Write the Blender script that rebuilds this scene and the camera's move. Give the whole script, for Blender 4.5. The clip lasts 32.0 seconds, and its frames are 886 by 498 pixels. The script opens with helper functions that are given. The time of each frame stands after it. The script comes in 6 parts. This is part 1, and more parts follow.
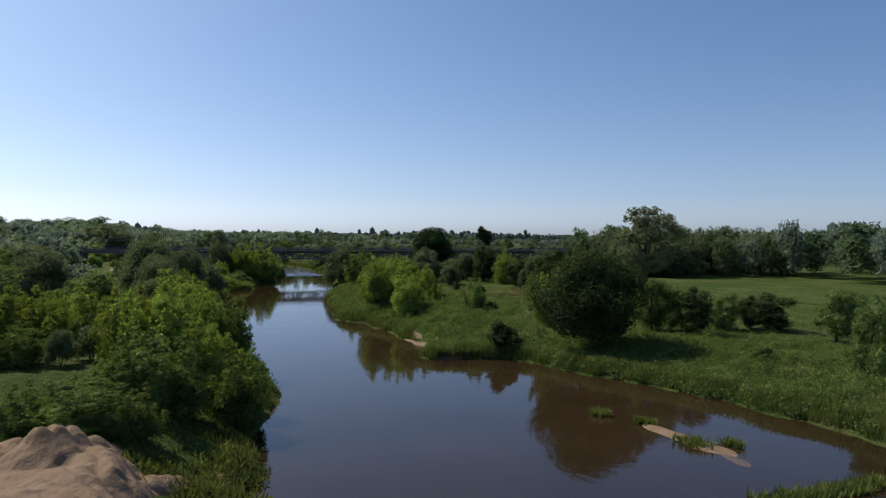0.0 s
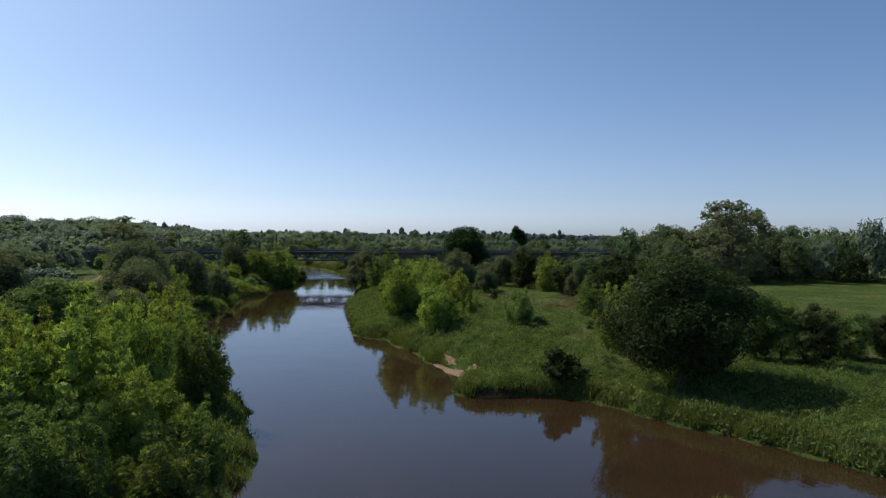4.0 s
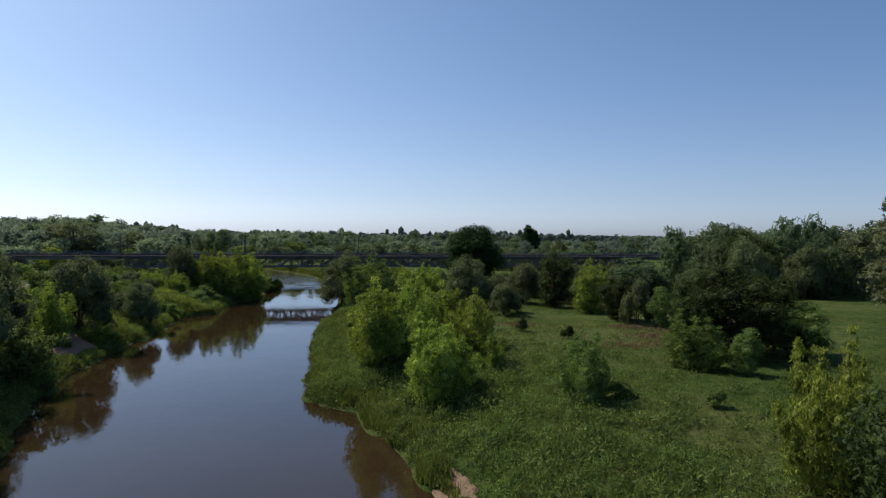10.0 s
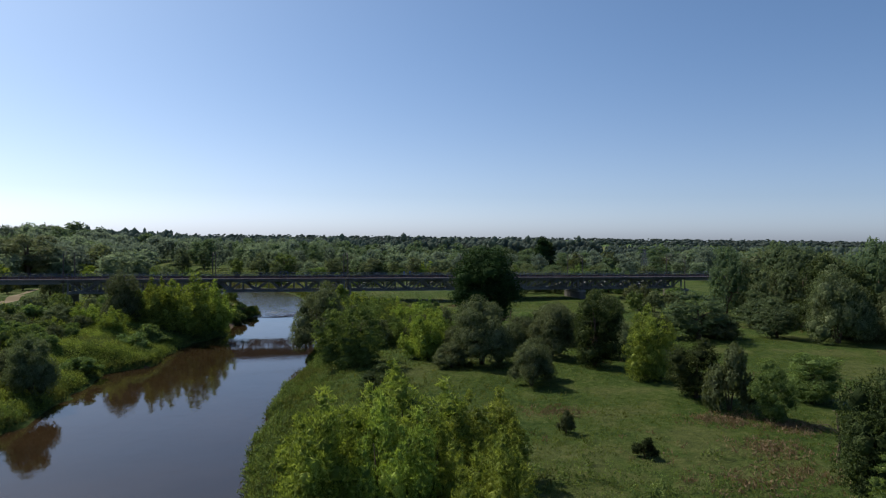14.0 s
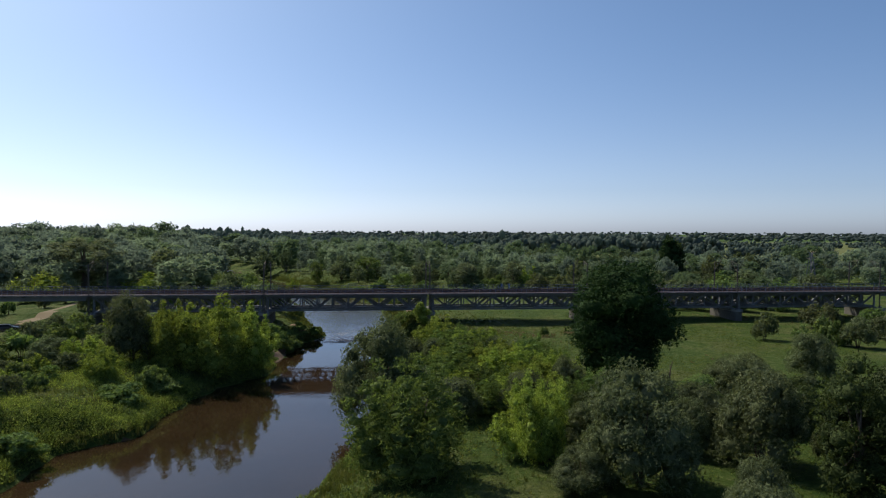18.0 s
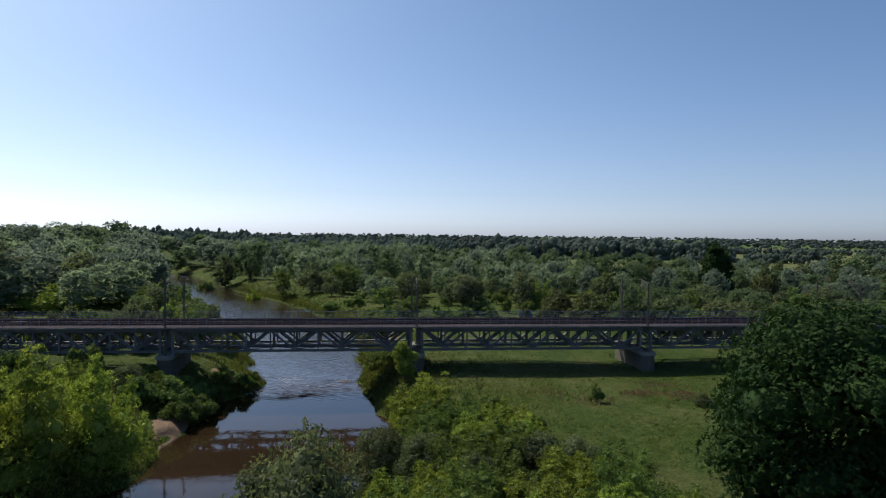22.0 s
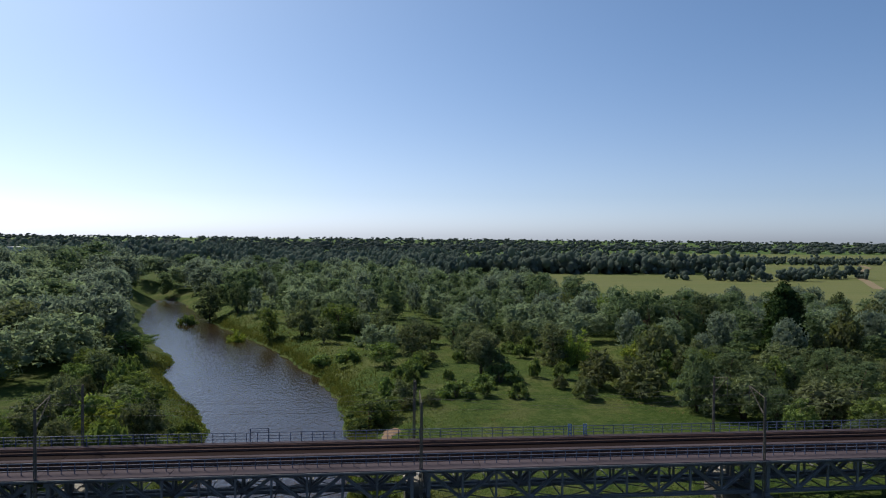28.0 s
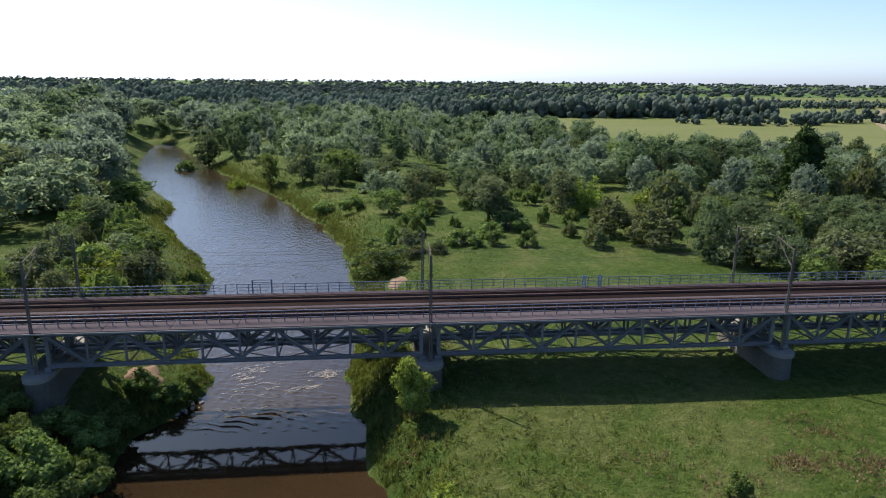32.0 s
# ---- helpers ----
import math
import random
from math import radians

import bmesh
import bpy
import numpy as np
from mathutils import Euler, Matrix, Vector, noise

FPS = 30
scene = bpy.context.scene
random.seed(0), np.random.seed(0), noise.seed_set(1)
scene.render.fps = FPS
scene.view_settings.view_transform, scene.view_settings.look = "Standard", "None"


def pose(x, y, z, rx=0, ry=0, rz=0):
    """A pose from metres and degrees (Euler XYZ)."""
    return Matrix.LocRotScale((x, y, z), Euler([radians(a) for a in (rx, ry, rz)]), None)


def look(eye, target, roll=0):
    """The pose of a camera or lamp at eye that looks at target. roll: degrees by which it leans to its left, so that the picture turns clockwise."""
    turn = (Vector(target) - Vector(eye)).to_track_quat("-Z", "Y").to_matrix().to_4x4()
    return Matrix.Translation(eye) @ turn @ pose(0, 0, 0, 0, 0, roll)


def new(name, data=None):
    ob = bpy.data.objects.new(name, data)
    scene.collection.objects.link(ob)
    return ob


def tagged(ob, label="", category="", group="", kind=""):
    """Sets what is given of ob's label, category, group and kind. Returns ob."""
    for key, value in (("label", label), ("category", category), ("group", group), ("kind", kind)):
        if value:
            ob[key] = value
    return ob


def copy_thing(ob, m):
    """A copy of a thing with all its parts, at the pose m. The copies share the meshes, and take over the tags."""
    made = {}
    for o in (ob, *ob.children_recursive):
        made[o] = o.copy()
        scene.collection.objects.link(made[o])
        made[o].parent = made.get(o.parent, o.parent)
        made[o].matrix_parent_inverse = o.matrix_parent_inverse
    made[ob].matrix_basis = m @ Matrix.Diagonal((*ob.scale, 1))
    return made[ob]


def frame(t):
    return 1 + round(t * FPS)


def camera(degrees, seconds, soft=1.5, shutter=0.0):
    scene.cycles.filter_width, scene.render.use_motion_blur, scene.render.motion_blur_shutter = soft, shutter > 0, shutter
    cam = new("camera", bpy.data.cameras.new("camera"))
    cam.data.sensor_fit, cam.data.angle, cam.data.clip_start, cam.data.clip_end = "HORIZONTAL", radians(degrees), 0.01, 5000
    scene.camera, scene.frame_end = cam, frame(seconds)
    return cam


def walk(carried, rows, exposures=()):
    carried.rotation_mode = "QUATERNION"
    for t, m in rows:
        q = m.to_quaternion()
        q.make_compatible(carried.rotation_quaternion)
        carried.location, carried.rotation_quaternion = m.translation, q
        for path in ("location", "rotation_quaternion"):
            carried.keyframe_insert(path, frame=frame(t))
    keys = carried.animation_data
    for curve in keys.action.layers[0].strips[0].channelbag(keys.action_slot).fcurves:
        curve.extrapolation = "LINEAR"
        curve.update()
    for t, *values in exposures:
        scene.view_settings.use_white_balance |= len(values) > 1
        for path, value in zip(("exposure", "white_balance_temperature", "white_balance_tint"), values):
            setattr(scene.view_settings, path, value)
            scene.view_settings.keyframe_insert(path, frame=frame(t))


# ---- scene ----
cam = camera(66.56, 32.0, soft=1.15)


def heading(x, y, z, yaw, pitch, roll):
    """A camera pose: yaw to the left of +y, pitch up, roll."""
    return pose(x, y, z, 0, 0, yaw) @ pose(0, 0, 0, 90 + pitch) @ pose(0, 0, 0, 0, 0, roll)


PATH = [
    (0.0, heading(-47.83, -288.65, 17.81, -17.71, -1.18, 0.50)),
    (0.5, heading(-47.11, -286.26, 17.72, -16.05, -1.17, 0.51)),
    (1.0, heading(-46.37, -283.83, 17.58, -15.19, -1.14, 0.48)),
    (1.5, heading(-45.59, -281.19, 17.50, -15.10, -1.13, 0.47)),
    (2.0, heading(-44.83, -278.26, 17.47, -15.13, -1.11, 0.41)),
    (2.5, heading(-44.16, -275.68, 17.55, -15.14, -1.12, 0.44)),
    (3.0, heading(-43.46, -273.06, 17.62, -15.13, -1.14, 0.51)),
    (3.5, heading(-42.82, -270.11, 17.72, -15.14, -1.18, 0.60)),
    (5.5, heading(-38.96, -255.36, 17.66, -15.11, -1.14, 0.56)),
    (6.0, heading(-38.00, -251.61, 17.82, -15.08, -1.15, 0.50)),
    (6.5, heading(-37.06, -247.78, 17.83, -15.09, -1.11, 0.43)),
    (7.0, heading(-36.13, -244.02, 17.91, -15.10, -1.08, 0.39)),
    (7.5, heading(-35.20, -240.48, 17.90, -15.09, -1.07, 0.40)),
    (8.0, heading(-34.34, -237.15, 17.78, -15.09, -1.06, 0.39)),
    (8.5, heading(-33.51, -233.76, 17.71, -15.08, -1.07, 0.39)),
    (9.0, heading(-32.63, -230.23, 17.78, -15.09, -1.09, 0.46)),
    (9.5, heading(-31.68, -226.78, 17.94, -15.03, -1.15, 0.50)),
    (10.0, heading(-30.70, -223.24, 18.02, -15.01, -1.19, 0.58)),
    (10.5, heading(-29.75, -219.43, 18.23, -15.02, -1.20, 0.55)),
    (11.0, heading(-28.83, -215.50, 18.52, -15.05, -1.22, 0.60)),
    (11.5, heading(-27.68, -211.57, 18.93, -15.01, -1.14, 0.59)),
    (12.0, heading(-26.67, -207.80, 19.50, -14.86, -1.09, 0.59)),
    (12.5, heading(-25.52, -203.71, 20.50, -14.78, -1.01, 0.51)),
    (13.0, heading(-24.25, -199.51, 21.58, -14.72, -0.95, 0.41)),
    (13.5, heading(-23.10, -195.17, 22.25, -14.67, -0.98, 0.51)),
    (14.0, heading(-21.91, -190.82, 22.75, -14.60, -1.03, 0.64)),
    (14.5, heading(-20.70, -186.38, 23.05, -14.53, -1.07, 0.73)),
    (16.5, heading(-16.62, -167.08, 24.85, -13.04, -1.53, 0.53)),
    (17.0, heading(-15.52, -161.36, 24.65, -7.47, -1.54, 0.39)),
    (17.5, heading(-14.45, -155.50, 24.61, -6.18, -1.53, 0.28)),
    (18.0, heading(-13.34, -149.52, 24.62, -6.23, -1.49, 0.27)),
    (18.5, heading(-12.21, -143.31, 24.53, -6.15, -1.36, 0.41)),
    (19.0, heading(-11.50, -137.42, 24.56, -6.18, -1.24, 0.59)),
    (19.5, heading(-10.85, -131.47, 24.50, -6.27, -1.14, 0.65)),
    (20.0, heading(-10.30, -125.38, 24.37, -6.42, -1.10, 0.66)),
    (20.5, heading(-9.87, -119.23, 24.27, -6.60, -1.16, 0.58)),
    (21.0, heading(-9.44, -113.10, 24.34, -6.82, -1.21, 0.59)),
    (21.5, heading(-9.00, -106.87, 24.43, -6.92, -1.26, 0.68)),
    (22.0, heading(-8.60, -100.75, 24.57, -7.04, -1.22, 0.75)),
    (22.5, heading(-8.35, -94.81, 24.64, -7.23, -1.11, 0.72)),
    (23.0, heading(-7.62, -88.72, 25.04, -7.23, -1.12, 0.63)),
    (23.5, heading(-6.89, -82.91, 26.85, -7.15, -1.02, 0.67)),
    (24.0, heading(-6.21, -78.49, 29.33, -7.10, -1.03, 0.69)),
    (24.5, heading(-6.09, -76.97, 31.59, -6.97, -1.03, 0.60)),
    (25.0, heading(-6.15, -76.91, 33.15, -6.65, -1.02, 0.47)),
    (25.5, heading(-6.22, -77.38, 33.51, -6.42, -0.92, 0.52)),
    (27.5, heading(-5.56, -70.33, 33.62, -6.26, -1.07, 0.57)),
    (28.0, heading(-5.31, -66.85, 33.80, -6.27, -1.04, 0.60)),
    (28.5, heading(-5.17, -63.88, 34.11, -6.32, -1.05, 0.61)),
    (29.0, heading(-5.19, -62.31, 34.10, -6.15, -1.09, 0.60)),
    (29.5, heading(-5.23, -61.85, 33.82, -5.99, -1.13, 0.60)),
    (30.0, heading(-5.23, -61.78, 33.48, -5.89, -1.30, 0.65)),
    (30.5, heading(-5.33, -61.50, 33.31, -5.95, -4.21, 0.57)),
    (31.0, heading(-5.38, -61.22, 33.26, -6.05, -8.14, 0.53)),
    (31.5, heading(-5.39, -61.25, 33.27, -6.11, -12.04, 0.56)),
    (32.0, heading(-5.43, -61.19, 33.27, -6.17, -14.12, 0.60)),
]
walk(cam, PATH, exposures=[(0.0, 0.2), (30.0, 0.2), (31.0, 0.48), (31.5, 0.86), (32.0, 1.04)])

# ---- light: one sun, high on the river's far side, and the sky ----
SUN = Vector((-0.656, 0.755, 1.11)).normalized()
world = bpy.data.worlds.new("sky")
scene.world = world
world.use_nodes = True
wn = world.node_tree
wn.nodes.clear()
sky = wn.nodes.new("ShaderNodeTexSky")
sky.sky_type = "NISHITA"
sky.sun_disc = False
sky.sun_elevation = math.asin(SUN.z)
sky.sun_rotation = math.atan2(SUN.x, SUN.y)
sky.altitude = 900
sky.air_density = 0.55
sky.dust_density = 2.6
sky.ozone_density = 5.5
back = wn.nodes.new("ShaderNodeBackground")
back.inputs["Strength"].default_value = 0.14
wout = wn.nodes.new("ShaderNodeOutputWorld")
tint = wn.nodes.new("ShaderNodeMix")
tint.data_type, tint.blend_type = "RGBA", "MULTIPLY"
tint.inputs[0].default_value = 1.0
tint.inputs[7].default_value = (0.97, 1.06, 1.0, 1)
wn.links.new(sky.outputs[0], tint.inputs[6])
# haze: towards the horizon the blue fades into a pale lilac grey of the same brightness
aim = wn.nodes.new("ShaderNodeTexCoord")
split = wn.nodes.new("ShaderNodeSeparateXYZ")
wn.links.new(aim.outputs["Generated"], split.inputs[0])
low = wn.nodes.new("ShaderNodeMapRange")
for k, v in ((1, 0.0), (2, 0.37), (3, 1.0), (4, 0.0)):
    low.inputs[k].default_value = v
wn.links.new(split.outputs[2], low.inputs[0])
thick = wn.nodes.new("ShaderNodeMath")
thick.operation = "POWER"
thick.inputs[1].default_value = 1.9
wn.links.new(low.outputs[0], thick.inputs[0])
amount = wn.nodes.new("ShaderNodeMath")
amount.operation = "MULTIPLY"
amount.inputs[1].default_value = 0.60
wn.links.new(thick.outputs[0], amount.inputs[0])
grey = wn.nodes.new("ShaderNodeRGBToBW")
wn.links.new(tint.outputs[2], grey.inputs[0])
pale = wn.nodes.new("ShaderNodeMix")
pale.data_type, pale.blend_type = "RGBA", "MULTIPLY"
pale.inputs[0].default_value = 1.0
pale.inputs[7].default_value = (0.82, 0.88, 1.07, 1)
glow = wn.nodes.new("ShaderNodeMapRange")
for k, v in ((1, 0.0), (2, 0.06), (3, 1.4), (4, 1.0)):
    glow.inputs[k].default_value = v
wn.links.new(split.outputs[2], glow.inputs[0])
lit = wn.nodes.new("ShaderNodeMath")
lit.operation = "MULTIPLY"
wn.links.new(grey.outputs[0], lit.inputs[0])
wn.links.new(glow.outputs[0], lit.inputs[1])
wn.links.new(lit.outputs[0], pale.inputs[6])
hazy = wn.nodes.new("ShaderNodeMix")
hazy.data_type = "RGBA"
wn.links.new(amount.outputs[0], hazy.inputs[0])
wn.links.new(tint.outputs[2], hazy.inputs[6])
wn.links.new(pale.outputs[2], hazy.inputs[7])
wn.links.new(hazy.outputs[2], back.inputs[0])
wn.links.new(back.outputs[0], wout.inputs[0])
sun_data = bpy.data.lights.new("sun", "SUN")
sun_data.energy = 4.3
sun_data.angle = radians(0.5)
sun_data.color = (1.0, 0.90, 0.72)
sun = new("sun", sun_data)
sun.matrix_world = look(SUN * 300, (0, 0, 0))

# ---- materials ----


def blank(name):
    m = bpy.data.materials.new(name)
    m.use_nodes = True
    m.node_tree.nodes.clear()
    return m, m.node_tree.nodes, m.node_tree.links


def where(nodes, links, scale, detail=4, rough=0.6, stretch=(1, 1, 1)):
    """Noise laid out in metres of the place."""
    g = nodes.new("ShaderNodeNewGeometry")
    mp = nodes.new("ShaderNodeMapping")
    mp.inputs["Scale"].default_value = stretch
    links.new(g.outputs["Position"], mp.inputs[0])
    n = nodes.new("ShaderNodeTexNoise")
    n.inputs["Scale"].default_value = scale
    n.inputs["Detail"].default_value = detail
    n.inputs["Roughness"].default_value = rough
    links.new(mp.outputs[0], n.inputs["Vector"])
    return n.outputs[0]


def ramp(nodes, links, fac, stops):
    r = nodes.new("ShaderNodeValToRGB")
    e = r.color_ramp.elements
    while len(e) < len(stops):
        e.new(0.5)
    for k, (at, c) in enumerate(stops):
        e[k].position, e[k].color = at, (*c, 1)
    links.new(fac, r.inputs[0])
    return r.outputs[0]


def mixed(nodes, links, fac, a, b, mode="MIX"):
    m = nodes.new("ShaderNodeMix")
    m.data_type, m.blend_type = "RGBA", mode
    if isinstance(fac, float):
        m.inputs[0].default_value = fac
    else:
        links.new(fac, m.inputs[0])
    for socket, v in ((m.inputs[6], a), (m.inputs[7], b)):
        if isinstance(v, tuple):
            socket.default_value = (*v, 1)
        else:
            links.new(v, socket)
    return m.outputs[2]


def surface(name, big, small, rough=0.8, big_scale=0.15, small_scale=3.0, bump=0.3, bump_scale=8.0, bump_far=0.05, metal=0.0, stretch=(1, 1, 1), vary=0.0, mix=0.5):
    """A matt solid: two colour ramps at two sizes of noise, relief, and some change from piece to piece."""
    m, nodes, links = blank(name)
    a = ramp(nodes, links, where(nodes, links, big_scale, 3, 0.55, stretch), big)
    b = ramp(nodes, links, where(nodes, links, small_scale, 8, 0.75, stretch), small)
    c = mixed(nodes, links, float(mix), a, b)
    if vary:
        info = nodes.new("ShaderNodeObjectInfo")
        hsv = nodes.new("ShaderNodeHueSaturation")
        rng = nodes.new("ShaderNodeMapRange")
        rng.inputs[3].default_value, rng.inputs[4].default_value = 1 - vary, 1 + vary
        links.new(info.outputs["Random"], rng.inputs[0])
        links.new(rng.outputs[0], hsv.inputs["Value"])
        links.new(c, hsv.inputs["Color"])
        c = hsv.outputs[0]
    p = nodes.new("ShaderNodeBsdfPrincipled")
    links.new(c, p.inputs["Base Color"])
    p.inputs["Roughness"].default_value = rough
    p.inputs["Metallic"].default_value = metal
    p.inputs["Specular IOR Level"].default_value = 0.08 if rough >= 0.9 else 0.4
    if bump:
        bn = nodes.new("ShaderNodeBump")
        bn.inputs["Strength"].default_value = bump
        bn.inputs["Distance"].default_value = bump_far
        links.new(where(nodes, links, bump_scale, 5, 0.7), bn.inputs["Height"])
        links.new(bn.outputs[0], p.inputs["Normal"])
    out = nodes.new("ShaderNodeOutputMaterial")
    links.new(p.outputs[0], out.inputs[0])
    return m


def foliage(name, dark, mid, light, through_light=0.3, vary=0.18, rough=0.8, grain=2.6, deep=0.35, yellow=0.55):
    """Leaves: colour drifts over the crown and from leaf to leaf; some sun shines through."""
    m, nodes, links = blank(name)
    g = nodes.new("ShaderNodeNewGeometry")
    a = ramp(nodes, links, g.outputs["Random Per Island"], [(0.0, dark), (0.55, mid), (1.0, light)])
    b = ramp(nodes, links, where(nodes, links, 0.45, 3), [(0.3, dark), (0.52, mid), (0.75, light)])
    c = mixed(nodes, links, 0.5, a, b)
    info = nodes.new("ShaderNodeObjectInfo")
    hsv = nodes.new("ShaderNodeHueSaturation")
    for socket, lo, hi in (("Value", 1 - vary, 1 + vary), ("Hue", 0.488, 0.512)):
        rng = nodes.new("ShaderNodeMapRange")
        rng.inputs[3].default_value, rng.inputs[4].default_value = lo, hi
        links.new(info.outputs["Random"], rng.inputs[0])
        links.new(rng.outputs[0], hsv.inputs[socket])
    links.new(c, hsv.inputs["Color"])
    p = nodes.new("ShaderNodeBsdfPrincipled")
    p.inputs["Roughness"].default_value = rough
    p.inputs["Specular IOR Level"].default_value = 0.08
    bn = nodes.new("ShaderNodeBump")
    bn.inputs["Strength"].default_value, bn.inputs["Distance"].default_value = 0.55, deep
    links.new(where(nodes, links, grain, 4, 0.75), bn.inputs["Height"])
    links.new(bn.outputs[0], p.inputs["Normal"])
    links.new(hsv.outputs[0], p.inputs["Base Color"])
    t = nodes.new("ShaderNodeBsdfTranslucent")
    links.new(mixed(nodes, links, 1.0, hsv.outputs[0], (1.0, 1.0, yellow), "MULTIPLY"), t.inputs[0])
    mx = nodes.new("ShaderNodeMixShader")
    mx.inputs[0].default_value = through_light
    links.new(p.outputs[0], mx.inputs[1])
    links.new(t.outputs[0], mx.inputs[2])
    out = nodes.new("ShaderNodeOutputMaterial")
    links.new(mx.outputs[0], out.inputs[0])
    return m


GRASS = surface("meadow_grass", [(0.38, (0.022, 0.044, 0.009)), (0.46, (0.039, 0.065, 0.013)), (0.53, (0.056, 0.078, 0.019)), (0.61, (0.100, 0.102, 0.041))],
                [(0.36, (0.012, 0.028, 0.008)), (0.45, (0.038, 0.073, 0.013)), (0.54, (0.067, 0.100, 0.023)), (0.64, (0.126, 0.142, 0.056))], 0.92, 0.11, 1.1, 1.0, 3.0, 0.5, mix=0.55)
FARGRASS = surface("distant_grass", [(0.35, (0.039, 0.084, 0.024)), (0.6, (0.077, 0.120, 0.036)), (0.8, (0.110, 0.132, 0.054))],
                   [(0.3, (0.033, 0.072, 0.022)), (0.7, (0.088, 0.120, 0.036))], 0.95, 0.012, 0.1, 0.6, 0.4, 0.5)
FIELD = surface("mown_field", [(0.35, (0.066, 0.098, 0.031)), (0.5, (0.112, 0.122, 0.054)), (0.65, (0.078, 0.106, 0.035))],
                [(0.3, (0.078, 0.099, 0.031)), (0.7, (0.131, 0.135, 0.056))], 0.95, 0.012, 0.25, 0.4, 0.6, 0.3, stretch=(0.3, 2.2, 1))
SAND = surface("river_sand", [(0.3, (0.154, 0.105, 0.072)), (0.6, (0.210, 0.150, 0.108)), (0.8, (0.237, 0.176, 0.132))],
               [(0.3, (0.141, 0.097, 0.067)), (0.7, (0.226, 0.166, 0.122))], 0.95, 0.4, 5.0, 0.9, 1.3, 0.25)
WETSAND = surface("wet_sand", [(0.3, (0.085, 0.058, 0.044)), (0.7, (0.115, 0.082, 0.064))], [(0.3, (0.075, 0.052, 0.040)), (0.7, (0.125, 0.090, 0.070))], 0.35, bump=0.1)
BED = surface("river_mud", [(0.3, (0.045, 0.034, 0.020)), (0.7, (0.075, 0.055, 0.034))], [(0.3, (0.04, 0.032, 0.02)), (0.7, (0.08, 0.06, 0.037))], 0.9)
DRY = foliage("dry_stalks", (0.14, 0.10, 0.06), (0.23, 0.17, 0.11), (0.32, 0.25, 0.17), 0.25)
MEADOW = foliage("meadow_blades", (0.038, 0.054, 0.012), (0.098, 0.130, 0.027), (0.215, 0.225, 0.070), 0.44)
DIRT = surface("dirt_road", [(0.3, (0.156, 0.126, 0.084)), (0.7, (0.216, 0.174, 0.120))], [(0.3, (0.132, 0.108, 0.072)), (0.7, (0.216, 0.180, 0.126))], 0.95)
STEEL = surface("painted_steel", [(0.3, (0.115, 0.124, 0.140)), (0.65, (0.170, 0.175, 0.193))], [(0.32, (0.094, 0.080, 0.077)), (0.5, (0.155, 0.158, 0.176)), (0.75, (0.206, 0.207, 0.217))],
                0.55, 0.3, 4.0, 0.15, 20, 0.01, 0.0, vary=0.12)
RAILING = surface("railing_paint", [(0.3, (0.052, 0.071, 0.131)), (0.7, (0.084, 0.112, 0.187))], [(0.3, (0.047, 0.056, 0.094)), (0.7, (0.094, 0.122, 0.197))], 0.5, 0.8, 6, 0.1, vary=0.1)
BLUE = surface("blue_paint", [(0.3, (0.05, 0.11, 0.30)), (0.7, (0.08, 0.16, 0.38))], [(0.3, (0.05, 0.10, 0.28)), (0.7, (0.09, 0.18, 0.40))], 0.5)
# Leaf colour paled and greyed: the horizon's haze is painted in.
HORIZON_HAZE = foliage("haze_painted_leaves", (0.130, 0.168, 0.158), (0.148, 0.188, 0.178), (0.170, 0.210, 0.200), 0.68, grain=0.3, deep=0.3, yellow=1.0)
RUST = surface("rusty_steel", [(0.3, (0.057, 0.037, 0.037)), (0.7, (0.106, 0.067, 0.061))], [(0.3, (0.048, 0.034, 0.037)), (0.7, (0.124, 0.081, 0.065))], 0.95, 0.7, 8, 0.3, vary=0.1)
SLEEPER = surface("tarred_timber", [(0.3, (0.008, 0.004, 0.004)), (0.7, (0.016, 0.008, 0.008))], [(0.3, (0.006, 0.003, 0.004)), (0.7, (0.018, 0.010, 0.010))], 0.95, 1.0, 9, 0.4, vary=0.2)
WALKWAY = surface("walkway_planks", [(0.3, (0.052, 0.043, 0.052)), (0.7, (0.073, 0.061, 0.075))], [(0.3, (0.045, 0.037, 0.045)), (0.7, (0.077, 0.065, 0.079))], 0.95, 0.25, 5, 0.25, vary=0.12)
# One pale tone for foam and for painted sun glints.
FOAM_GLINT = surface("foam_and_glint", [(0.3, (0.24, 0.21, 0.18)), (0.7, (0.36, 0.32, 0.29))], [(0.3, (0.20, 0.18, 0.15)), (0.7, (0.40, 0.36, 0.32))], 0.6)
PIER = surface("weathered_concrete", [(0.3, (0.092, 0.086, 0.078)), (0.7, (0.138, 0.130, 0.119))], [(0.3, (0.069, 0.066, 0.059)), (0.55, (0.115, 0.110, 0.100)), (0.8, (0.162, 0.154, 0.138))], 0.9, 0.35, 2.5, 0.5, 6, 0.05)
CAP = surface("pale_concrete", [(0.3, (0.201, 0.195, 0.182)), (0.7, (0.264, 0.258, 0.242))], [(0.3, (0.168, 0.163, 0.153)), (0.7, (0.274, 0.269, 0.253))], 0.9, 0.4, 3, 0.3)
MAST = surface("mast_concrete", [(0.3, (0.080, 0.072, 0.062)), (0.7, (0.120, 0.108, 0.094))], [(0.3, (0.056, 0.040, 0.030)), (0.7, (0.124, 0.112, 0.100))], 0.8, 0.5, 5, 0.2, vary=0.1)
